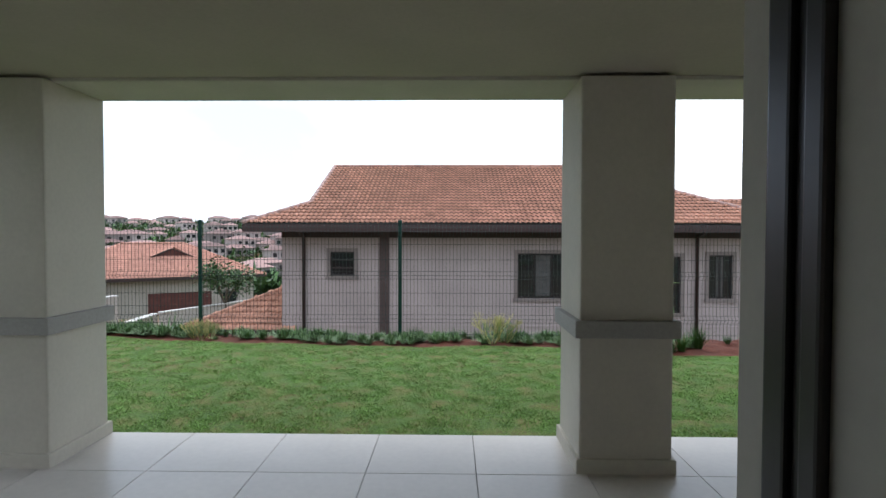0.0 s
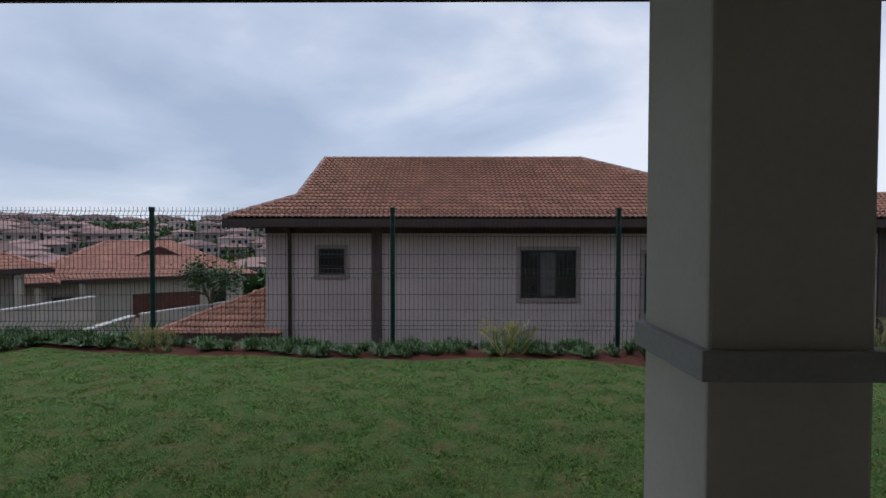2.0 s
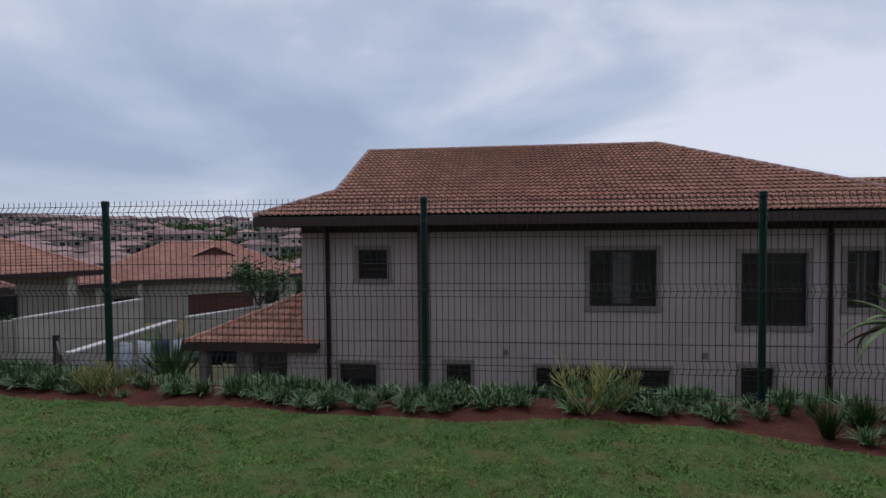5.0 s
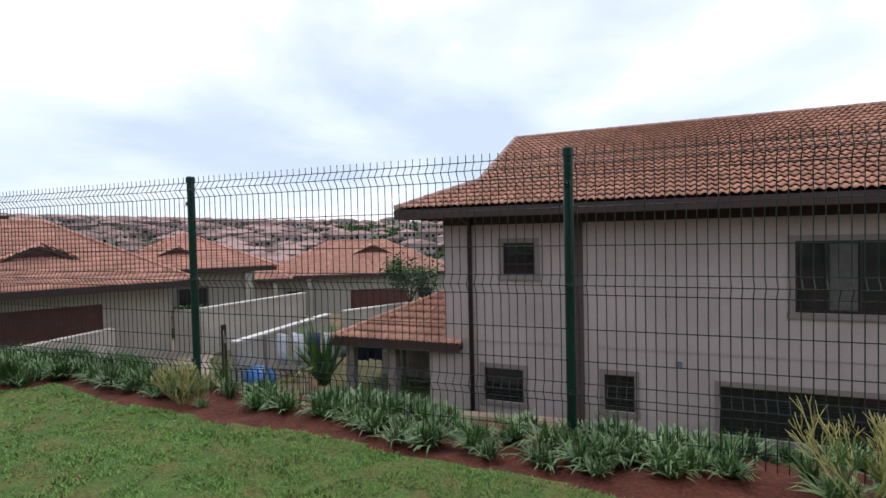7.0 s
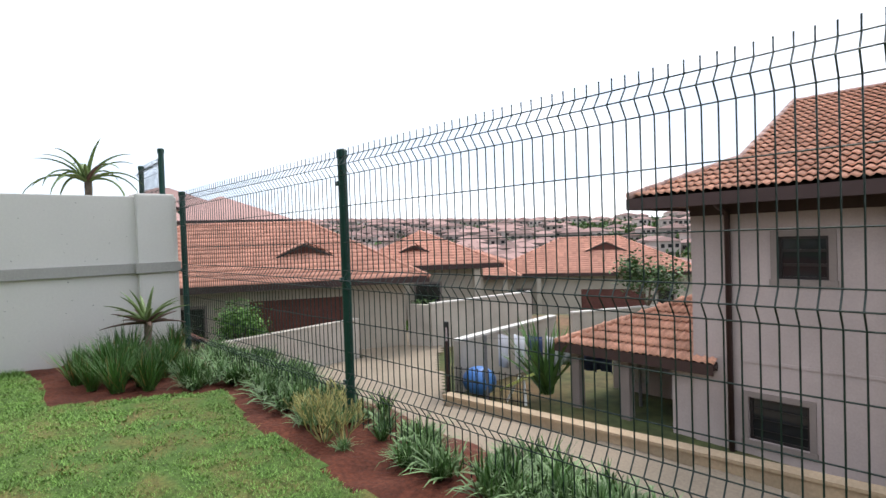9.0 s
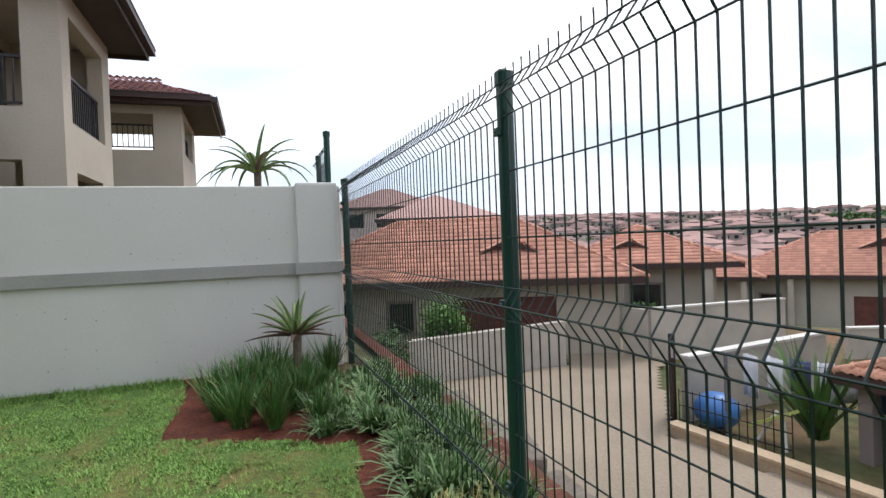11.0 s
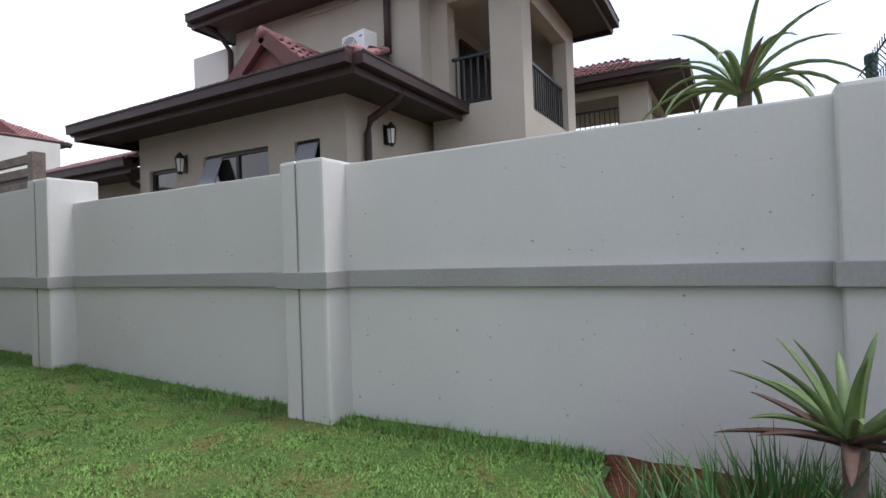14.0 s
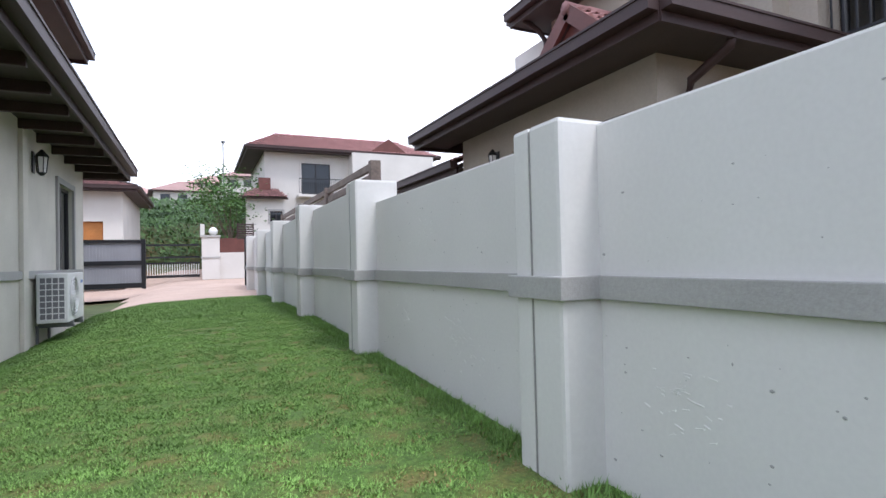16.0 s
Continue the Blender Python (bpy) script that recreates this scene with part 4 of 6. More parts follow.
part("line", bm, GREYP, line_pole)
STONES = [(-3.3 - 0.42 * k, 8.62 - 0.30 * math.sin(k * 0.28) + 0.1 * math.sin(k * 2.1)) for k in range(18)] + [(-2.1, 9.6), (-1.4, 9.9), (-0.9, 9.3), (-3.0, 9.6), (-1.9, 9.2)]
for i, (x, y) in enumerate(STONES):
    bm = boxes((-0.32, 0.32, -0.16, 0.16, -0.10, 0.06), bevel=0.03)
    for v in bm.verts:
        v.co += Vector([0.02 * noise.noise(v.co * 6 + Vector((i, 0, k))) for k in range(3)])
    st = tagged(part("stepping_stone", bm, STONE), "rough brown stone block set in the bank", "stone", "bank stones")
    st.matrix_world = Matrix.Scale(UNIT, 4) @ pose(x, y, height(x, y) - 0.02, 0, 4, 12 * math.sin(i * 2.3))


# ---- houses beyond, with tiled hipped roofs ----
def hip_house(name, label, at, turn, w, d, wall_h, rise, mat, wall_mat, over=0.7, garage=(), windows=(), dormer=None, posts=(), coarse=0.30):
    """A single-storey house: its front faces -y before the turn; base at its front left corner."""
    t = thing(name, label, "house", "houses beyond the fence", at, turn)
    holes = [(a, b, 0.02, h) for a, b, h in garage] + [tuple(q) for q in windows]
    part("wall", wall_cells("y", 0, 0.25, 0, w, -1.2, wall_h, holes), wall_mat, t)
    part("wall", boxes((0, 0.25, 0.25, d, -1.2, wall_h)), wall_mat, t)
    part("wall", boxes((w - 0.25, w, 0.25, d, -1.2, wall_h)), wall_mat, t)
    part("wall", boxes((0.25, w - 0.25, d - 0.25, d, -1.2, wall_h)), wall_mat, t)
    for a, b, h in garage:
        g = part("garage_door", boxes((a, b, 0.12, 0.16, 0.0, h)), REDWOOD, t)
        for i in range(5):
            part("door_slat", boxes((a + 0.01, b - 0.01, 0.10, 0.12, 0.03 + h * i / 5, h * (i + 1) / 5 - 0.02), bevel=0.006), REDWOOD, g)
    for q in windows:
        wo = part("window", boxes((q[0] - 0.02, q[1] + 0.02, 0.2, 0.22, q[2] - 0.02, q[3] + 0.02)), FRAME, t)
        window_unit(wo, "y", 0, *q, -1, 1, 0, 0.1)
    z = wall_h + 0.05
    a, b, c, e = (-over, -over, z), (w + over, -over, z), (w + over, d + over, z), (-over, d + over, z)
    half = (d + 2 * over) / 2
    if w > d:
        r1, r2 = (-over + half, -over + half, z + rise), (w + over - half, -over + half, z + rise)
        polys = ([a, b, r2, r1], [b, c, r2], [c, e, r1, r2], [e, a, r1])
    else:
        half = (w + 2 * over) / 2
        r1, r2 = (-over + half, -over + half, z + rise), (-over + half, d + over - half, z + rise)
        polys = ([a, b, r1], [b, c, r2, r1], [c, e, r2], [e, a, r1, r2])
    for q in polys:
        tiled(q, mat, t, width=coarse, samples=3, wave=0.03, course=0.33, lip=0.028)
    ridge_caps(r1, r2, mat, t, 0.12, 0.5)
    for p, r in ((a, r1), (b, r1 if w <= d else r2)):
        ridge_caps(p, r, mat, t, 0.1, 0.5)
    gutter(Vector(b) - Vector((0, 0, 0.1)), Vector(a) - Vector((0, 0, 0.1)), t)
    gutter(Vector(a) - Vector((0, 0, 0.1)), Vector(e) - Vector((0, 0, 0.1)), t)
    gutter(Vector(c) - Vector((0, 0, 0.1)), Vector(b) - Vector((0, 0, 0.1)), t)
    part("soffit", boxes((-over, w + over, -over, d + over, wall_h - 0.02, wall_h)), SOFFIT, t)
    if dormer:
        x, k, s = dormer
        yv = -over + half * k
        zv = z + rise * k
        hgt = 0.42 * s
        back = half * hgt / rise - 0.25
        vs = [(x - s, yv, zv - 0.03), (x + s, yv, zv - 0.03), (x, yv, zv + hgt), (x, yv + back + 0.35, zv + hgt)]
        part("dormer", mesh_of("dormer", vs, [(0, 1, 2), (1, 3, 2), (0, 2, 3), (0, 3, 1)], REDWOOD), REDWOOD, t)
        tiled([(x, yv - 0.22, zv + hgt + 0.06), (x - s - 0.2, yv - 0.22, zv - 0.06), (x - s * 0.1, yv + back + 0.3, zv + hgt)][::-1], mat, t, width=coarse, samples=3)
        tiled([(x + s + 0.2, yv - 0.22, zv - 0.06), (x, yv - 0.22, zv + hgt + 0.06), (x + s * 0.1, yv + back + 0.3, zv + hgt)][::-1], mat, t, width=coarse, samples=3)
    for x in posts:
        part("post", boxes((x - 0.15, x + 0.15, -over + 0.1, -over + 0.4, -1.2, wall_h - 0.02), bevel=0.015), wall_mat, t)
    return t


hip_house("garage_house", "single-storey house with an orange tiled roof and red garage door", (-22.6, 7.6, -3.15), 62, 12.0, 7.0, 2.85, 2.25, TILE_B, BEIGE, 0.8, [(6.3, 9.9, 2.25)], [(1.4, 2.4, 1.0, 2.1), (3.9, 4.8, 1.0, 2.1)], (8.3, 0.42, 0.95))
hip_house("porch_house", "orange tiled house wing with an entrance porch", (-22.9, 20.2, -3.4), 52, 6.0, 7.0, 3.2, 1.7, TILE_B, BEIGE, 0.9, (), [(0.7, 1.6, 0.3, 2.3), (2.6, 3.8, 0.1, 2.3)], (2.6, 0.4, 0.7), (0.2, 2.1, 5.6))
hip_house("far_garage_house", "orange tiled single-storey house with a wide red garage door", (-27.2, 34.6, -5.0), 33, 13.5, 9.0, 3.35, 2.4, TILE_B, BEIGE, 0.8, [(6.1, 10.4, 2.2)], [(1.6, 2.6, 0.3, 2.2), (11.2, 12.2, 1.0, 2.1)], (7.9, 0.6, 1.4), (0.2, 3.2))
hip_house("far_wing_house", "orange tiled house wing beside the drive", (-30.5, 31.0, -5.0), 33, 6.0, 7.0, 3.3, 1.7, TILE_B, BEIGE, 0.8, (), [(1.0, 2.2, 0.3, 2.2)], (3.0, 0.5, 0.7), (0.3, 5.7))
hip_house("hillside_house", "orange tiled hillside house", (-44.0, 36.0, -5.5), 50, 12.0, 8.0, 3.2, 2.4, TILE_B, LILAC, 0.7, (), [(2.0, 3.4, 0.9, 2.1), (6.0, 7.4, 0.9, 2.1)])
hip_house("hillside_house", "orange tiled hillside house", (-46.0, 20.0, -4.6), 65, 12.0, 8.0, 3.2, 2.4, TILE_B, LILAC, 0.7, (), [(2.0, 3.4, 0.9, 2.1), (6.0, 7.4, 0.9, 2.1)])
hip_house("hillside_house", "orange tiled hillside house", (-38.0, 56.0, -7.5), 30, 12.0, 8.0, 3.2, 2.4, TILE_B, BEIGE, 0.7, (), [(2.0, 3.4, 0.9, 2.1), (6.0, 7.4, 0.9, 2.1)])


def tall_house(name, label, at, turn, w, d, floors, mat, wall_mat):
    """A plain far two or three storey house with a hipped roof."""
    t = thing(name, label, "house", "far houses", at, turn)
    h = 2.8 * floors
    holes = [(1.0 + i * 2.6, 2.4 + i * 2.6, 2.8 * f + 0.9, 2.8 * f + 2.2) for f in range(floors) for i in range(int((w - 1.5) / 2.6))]
    part("wall", wall_cells("y", 0, 0.25, 0, w, -1.5, h, holes), wall_mat, t)
    part("wall", boxes((0, w, 0.25, d, -1.5, h)), wall_mat, t)
    for q in holes:
        part("window", boxes((q[0], q[1], 0.15, 0.2, q[2], q[3])), GLASS, t)
    half = (d + 1.4) / 2
    p = [(-0.7, -0.7, h), (w + 0.7, -0.7, h), (w + 0.7, d + 0.7, h), (-0.7, d + 0.7, h), (half - 0.7, half - 0.7, h + half * 0.45), (w + 0.7 - half, half - 0.7, h + half * 0.45)]
    part("roof", mesh_of("roof", p, [(0, 1, 5, 4), (1, 2, 5), (2, 3, 4, 5), (3, 0, 4), (3, 2, 1, 0)], mat), mat, t)
    part("fascia", boxes((-0.72, w + 0.72, -0.72, d + 0.72, h - 0.2, h - 0.005)), FASCIA, t)
    return t


tall_house("hill_house", "pinkish three-storey house with balconies on the rise", (-37.0, 15.0, 0.0), 74, 7.0, 7.0, 1, FARROOF, LILAC)
tall_house("hill_house", "pinkish far house on the rise", (-52.0, 14.0, -1.0), 74, 9.0, 8.0, 2, FARROOF, FARWALL)

# the town on the far slope
rng = random.Random(11)
wv, wf, rv, rf, gv, gf = [], [], [], [], [], []
for i in range(1500):
    ang = rng.uniform(radians(92), radians(176))
    r = rng.uniform(140, 460)
    if ang < radians(124) and rng.random() < 0.62:
        continue
    x, y = r * math.cos(ang), 7 + r * math.sin(ang)
    z = height(x, y) - 0.3
    w, d, h = rng.uniform(6, 12), rng.uniform(5.5, 8), rng.choice((3.2, 3.2, 5.8, 6.0))
    a = rng.uniform(-0.4, 0.4) + 0.7
    ca, sa = math.cos(a), math.sin(a)

    def at(u, v, zz):
        return (x + ca * u - sa * v, y + sa * u + ca * v, z + zz)
    o = len(wv)
    wv += [at(u, v, zz) for zz in (0, h) for u, v in ((-w / 2, -d / 2), (w / 2, -d / 2), (w / 2, d / 2), (-w / 2, d / 2))]
    wf += [(o, o + 1, o + 5, o + 4), (o + 1, o + 2, o + 6, o + 5), (o + 2, o + 3, o + 7, o + 6), (o + 3, o, o + 4, o + 7)]
    o = len(rv)
    w2, d2 = w / 2 + 0.6, d / 2 + 0.6
    rv += [at(-w2, -d2, h), at(w2, -d2, h), at(w2, d2, h), at(-w2, d2, h), at(-w2 + d2, 0, h + d2 * 0.36), at(w2 - d2, 0, h + d2 * 0.36)]
    rf += [(o, o + 1, o + 5, o + 4), (o + 1, o + 2, o + 5), (o + 2, o + 3, o + 4, o + 5), (o + 3, o, o + 4), (o + 3, o + 2, o + 1, o)]
    for f in range(int(h / 2.8)):
        for k in range(3):
            for side in (-1, 1):
                u = -w / 2 + w * (k + 0.5) / 3
                o = len(gv)
                gv += [at(u - 0.7, side * (d / 2 + 0.04), 2.8 * f + 0.9), at(u + 0.7, side * (d / 2 + 0.04), 2.8 * f + 0.9), at(u + 0.7, side * (d / 2 + 0.04), 2.8 * f + 2.2), at(u - 0.7, side * (d / 2 + 0.04), 2.8 * f + 2.2)]
                gf.append((o, o + 1, o + 2, o + 3))
town = thing("hillside_town", "hazy slope crowded with red-roofed houses", "town", at=(0, 0, 0), kind="stuff")
tagged(part("walls", mesh_of("town_walls", wv, wf, FARWALL), FARWALL, town), kind="stuff")
tagged(part("roofs", mesh_of("town_roofs", rv, rf, FARROOF), FARROOF, town), kind="stuff")
tagged(part("windows", mesh_of("town_windows", gv, gf, GLASS), GLASS, town), kind="stuff")


# ---- the two-storey house beyond the boundary wall ----
nb = thing("side_house", "beige plastered two-storey house with dark brown eaves and balconies", "house", at=(0, 0, 0))
part("wall", wall_cells("x", -9.5, 0.25, -2.05, 2.3, -0.1, 3.2, [(-1.79, -1.1, 1.9, 2.6), (-0.45, 0.92, 2.0, 2.68), (1.41, 1.86, 2.05, 2.66)]), BEIGE, nb)
part("wall", boxes((-11.5, -9.5, 2.05, 2.3, -0.1, 3.2)), BEIGE, nb)
part("wall", boxes((-11.5, -9.5, -2.05, -1.8, -0.1, 3.2)), BEIGE, nb)
for q, m in (((-1.79, -1.1, 1.9, 2.6), 0), ((-0.45, 0.92, 2.0, 2.68), 1), ((1.41, 1.86, 2.05, 2.66), 0)):
    wo = part("window", boxes((-9.49, -9.47, q[0] - 0.02, q[1] + 0.02, q[2] - 0.02, q[3] + 0.02)), FRAME, nb)
    window_unit(wo, "x", -9.25, *q, 1, m, 0, 0.0)
    if m or q[0] > 1:
        bm = bmesh.new()
        beam(bm, (-9.19, q[0] + 0.06, q[3] - 0.26), (-9.19, q[0] + 0.40, q[3] - 0.26), 0.02, 0.44, (-0.35, 0, 0.94))
        part("open_sash", bm, PALEG, nb, "pale glass sash tilted open")
LZ = 3.30
tiled([(-8.6, -2.7, LZ), (-8.6, 2.95, LZ), (-10.9, 0.65 + 1.2, LZ + 1.0), (-10.9, -1.6, LZ + 1.0)], TILE_C, nb)
tiled([(-8.6, 2.95, LZ), (-11.75, 2.95, LZ), (-11.75, 1.9, LZ + 0.48), (-10.9, 1.85, LZ + 1.0)], TILE_C, nb)
tiled([(-11.75, -2.7, LZ), (-8.6, -2.7, LZ), (-10.9, -1.6, LZ + 1.0), (-11.75, -1.6, LZ + 1.0)], TILE_C, nb)
ridge_caps((-8.75, 2.88, LZ + 0.06), (-10.9, 1.85, LZ + 1.03), TILE_C, nb, 0.055)
gutter((-8.6, -2.7, LZ - 0.09), (-8.6, 2.95, LZ - 0.09), nb)
gutter((-8.6, 2.95, LZ - 0.09), (-11.75, 2.95, LZ - 0.09), nb)
gutter((-11.75, -2.7, LZ - 0.09), (-8.6, -2.7, LZ - 0.09), nb)
part("soffit", boxes((-9.25, -8.62, -2.68, 2.93, LZ - 0.14, LZ - 0.1), (-11.7, -9.25, 2.3, 2.93, LZ - 0.14, LZ - 0.1)), SOFFIT, nb)
downpipe(nb, [(-9.55, 2.95, LZ - 0.12), (-9.55, 2.9, 3.05), (-9.6, 2.42, 2.88), (-9.6, 2.37, 2.7), (-9.6, 2.37, 0.2)], 0.05)
# gabled dormer with barge boards
gy, gz, gb = 0.70, 4.31, 3.58
bm = bmesh.new()
for y, s in ((-0.85, 1), (0.85, -1)):
    beam(bm, (-9.42, gy + y * 1.12, gb - 0.06), (-9.42, gy, gz), 0.06, 0.20, (0, -s * 0.6, 0.8))
part("barge_board", bm, REDWOOD, nb, "red-brown barge boards")
part("dormer_gable", mesh_of("gable", [(-9.5, gy - 0.8, gb), (-9.5, gy + 0.8, gb), (-9.5, gy, gz - 0.08), (-9.6, gy - 0.8, gb), (-9.6, gy + 0.8, gb), (-9.6, gy, gz - 0.08)], [(0, 1, 2), (5, 4, 3), (0, 3, 4, 1), (1, 4, 5, 2), (2, 5, 3, 0)], REDWOOD), REDWOOD, nb)
tiled([(-9.4, gy + 0.98, gb - 0.05), (-10.9, gy + 0.98, gb - 0.05), (-10.9, gy, gz + 0.02), (-9.4, gy, gz + 0.02)], TILE_C, nb)
tiled([(-10.9, gy - 0.98, gb - 0.05), (-9.4, gy - 0.98, gb - 0.05), (-9.4, gy, gz + 0.02), (-10.9, gy, gz + 0.02)], TILE_C, nb)
ridge_caps((-9.38, gy, gz + 0.05), (-10.9, gy, gz + 0.05), TILE_C, nb, 0.09)
# upper storey and tower with balconies
part("upper_wall", boxes((-14.0, -10.9, -1.6, 2.45, 3.2, 5.45)), BEIGE, nb)
part("parapet", boxes((-12.6, -10.9, -2.85, -1.6, 3.0, 5.18), bevel=0.01), PALE, nb)
part("string_course", boxes((-10.9, -10.87, 0.2, 1.5, 5.25, 5.29)), BEIGE, nb)
tw = wall_cells("x", -11.45, 0.25, 2.45, 3.96, -0.1, 5.3, [(2.76, 3.46, 3.34, 4.95), (2.62, 3.42, 1.2, 2.57)])
part("tower_wall", tw, BEIGE, nb)
part("tower_wall", wall_cells("y", 3.71, 0.25, -13.75, -11.45, -0.1, 5.3, [(-13.5, -11.6, 3.2, 4.85), (-13.2, -11.7, 1.2, 2.45)]), BEIGE, nb)
part("tower_wall", boxes((-14.0, -13.75, 2.45, 3.96, -0.1, 5.3)), BEIGE, nb)
part("balcony_floor", boxes((-13.75, -11.45, 2.45, 3.71, 2.9, 3.15)), BEIGE, nb)
part("balcony_ceiling", boxes((-13.75, -11.45, 2.45, 3.71, 5.05, 5.2)), BEIGE, nb)
rl = part("balcony_railing", boxes((-11.5, -11.46, 2.85, 2.89, 3.34, 4.1)), BLACK, nb)
railing(rl, (-11.33, 2.70), (-11.33, 3.44), 3.34, 4.1)
rl = part("balcony_railing", boxes((-13.34, -13.3, 3.8, 3.84, 3.2, 4.0)), BLACK, nb)
railing(rl, (-13.5, 3.85), (-11.6, 3.85), 3.2, 4.0)
dr = part("balcony_door", boxes((-13.4, -12.2, 2.46, 2.5, 3.16, 4.8)), FRAME, nb)
part("pane", boxes((-13.3, -12.85, 2.505, 2.515, 3.25, 4.7)), GLASS, dr)
part("pane", boxes((-12.75, -12.3, 2.505, 2.515, 3.25, 4.7)), GLASS, dr)
UZ = 5.27
for poly in ([(-10.3, -2.05, UZ + 0.3), (-10.3, 3.3, UZ + 0.3), (-12.3, 1.2, UZ + 1.3), (-12.3, -0.4, UZ + 1.3)],):
    tiled(poly, TILE_C, nb)
gutter((-10.3, -2.05, UZ + 0.2), (-10.3, 3.3, UZ + 0.2), nb)
gutter((-14.3, -2.05, UZ + 0.2), (-10.3, -2.05, UZ + 0.2), nb)
part("soffit", boxes((-14.2, -10.33, -2.02, 3.2, UZ + 0.12, UZ + 0.16)), SOFFIT, nb)
tiled([(-10.6, 4.62, 5.32), (-14.35, 4.62, 5.32), (-13.0, 3.2, 5.95), (-12.0, 3.2, 5.95)], TILE_C, nb)
tiled([(-10.6, 2.2, 5.32), (-10.6, 4.62, 5.32), (-12.0, 3.2, 5.95), (-12.0, 2.2, 5.95)], TILE_C, nb)
tiled([(-14.35, 4.62, 5.32), (-14.35, 2.2, 5.32), (-13.0, 2.2, 5.95), (-13.0, 3.2, 5.95)], TILE_C, nb)
gutter((-10.6, 4.62, 5.24), (-14.35, 4.62, 5.24), nb)
gutter((-10.6, 2.45, 5.24), (-10.6, 4.62, 5.24), nb)
gutter((-14.35, 4.62, 5.24), (-14.35, 2.2, 5.24), nb)
part("soffit", boxes((-14.3, -10.63, 2.46, 4.6, 5.21, 5.24)), SOFFIT, nb)
downpipe(nb, [(-10.83, 1.9, 5.42), (-10.83, 1.9, 4.25)], 0.055)
downpipe(nb, [(-10.4, -1.75, 5.42), (-10.7, -1.72, 5.25), (-10.83, -1.68, 5.05), (-10.83, -1.68, 4.3)], 0.05)
outdoor_unit("air_conditioner", (-10.5, 1.60, 3.98), 78, 0.52, 0.26, 0.5)
bm = bmesh.new()
ball(bm, (0, 0, 0), 0.10, 1, 1.1, 0.8)
cap = tagged(part("hip_cap", bm, TILE_C, None, smooth=True), "rounded clay hip end tile on the eave", "roof tile")
cap.location = (-8.8 * UNIT, 2.84 * UNIT, 3.42 * UNIT)
wall_lamp((-10.1, 2.3, 2.78), 90)
wall_lamp((-9.25, -0.86, 2.62), 0)
# lower wing behind, and pergola beams
wing = thing("side_house_wing", "low beige wing with a brown eave behind the wall", "house wing", at=(0, 0, 0))
part("wall", boxes((-11.5, -9.9, -8.0, -2.1, -0.1, 2.75)), BEIGE, wing)
tiled([(-9.2, -8.6, 2.82), (-9.2, -2.2, 2.82), (-10.9, -2.2, 3.5), (-10.9, -7.0, 3.5)], TILE_C, wing)
gutter((-9.2, -8.6, 2.74), (-9.2, -2.2, 2.74), wing)
part("soffit", boxes((-9.9, -9.22, -8.6, -2.1, 2.68, 2.72)), SOFFIT, wing)
downpipe(wing, [(-9.25, -2.5, 2.7), (-9.4, -2.5, 2.5), (-9.83, -2.5, 2.35), (-9.83, -2.5, 0.2)], 0.05)
perg = thing("pergola", "weathered timber pergola beams behind the wall", "pergola", at=(0, 0, 0))
for i, z in enumerate((2.42, 2.26, 2.10)):
    bm = bmesh.new()
    beam(bm, (-7.2, -0.7, z), (-7.2, -9.5, z), 0.06, 0.10)
    part("beam", bm, TIMBER, perg)
for y in (-0.75, -3.6, -6.4, -9.3):
    part("post", boxes((-7.27, -7.13, y - 0.06, y + 0.06, -0.1, 2.48)), TIMBER, perg)
# next house along with a balcony
nb2 = thing("further_house", "beige upper storey with a corner balcony and tiled eave", "house", at=(0, 0, 0.62))
part("wall", wall_cells("x", -16.25, 0.25, -1.0, 5.0, -1.0, 4.0, [(2.2, 4.4, 2.95, 3.8)]), BEIGE, nb2)
part("wall", wall_cells("y", 4.75, 0.25, -19.0, -16.25, -1.0, 4.0, [(-18.3, -16.6, 2.95, 3.8)]), BEIGE, nb2)
part("wall", boxes((-19.0, -16.25, -1.0, 2.0, -1.0, 4.0)), BEIGE, nb2)
part("floor_slab", boxes((-18.9, -16.26, 2.0, 4.74, 2.75, 2.93), (-18.9, -16.26, 2.0, 4.74, 3.9, 3.99)), BEIGE, nb2)
rl = part("balcony_railing", boxes((-16.1, -16.08, 4.36, 4.4, 2.95, 3.5)), BLACK, nb2)
railing(rl, (-16.1, 2.2), (-16.1, 4.4), 2.95, 3.55)
rl = part("balcony_railing", boxes((-16.64, -16.6, 4.86, 4.9, 2.95, 3.5)), BLACK, nb2)
railing(rl, (-18.3, 4.88), (-16.6, 4.88), 2.95, 3.55)
tiled([(-15.6, -1.0, 4.15), (-15.6, 5.7, 4.15), (-17.2, 4.1, 4.85), (-17.2, -1.0, 4.85)], TILE_C, nb2)
tiled([(-15.6, 5.7, 4.15), (-19.6, 5.7, 4.15), (-17.6, 4.1, 4.85), (-17.2, 4.1, 4.85)], TILE_C, nb2)
tiled([(-16.6, 0.5, 4.5), (-16.6, 4.6, 4.5), (-17.6, 4.4, 5.05), (-17.6, 0.5, 5.05)], TILE_C, nb2)
gutter((-15.6, -1.0, 4.06), (-15.6, 5.7, 4.06), nb2)
gutter((-15.6, 5.7, 4.06), (-19.6, 5.7, 4.06), nb2)
part("soffit", boxes((-19.5, -15.63, -1.0, 5.67, 4.0, 4.04)), SOFFIT, nb2)


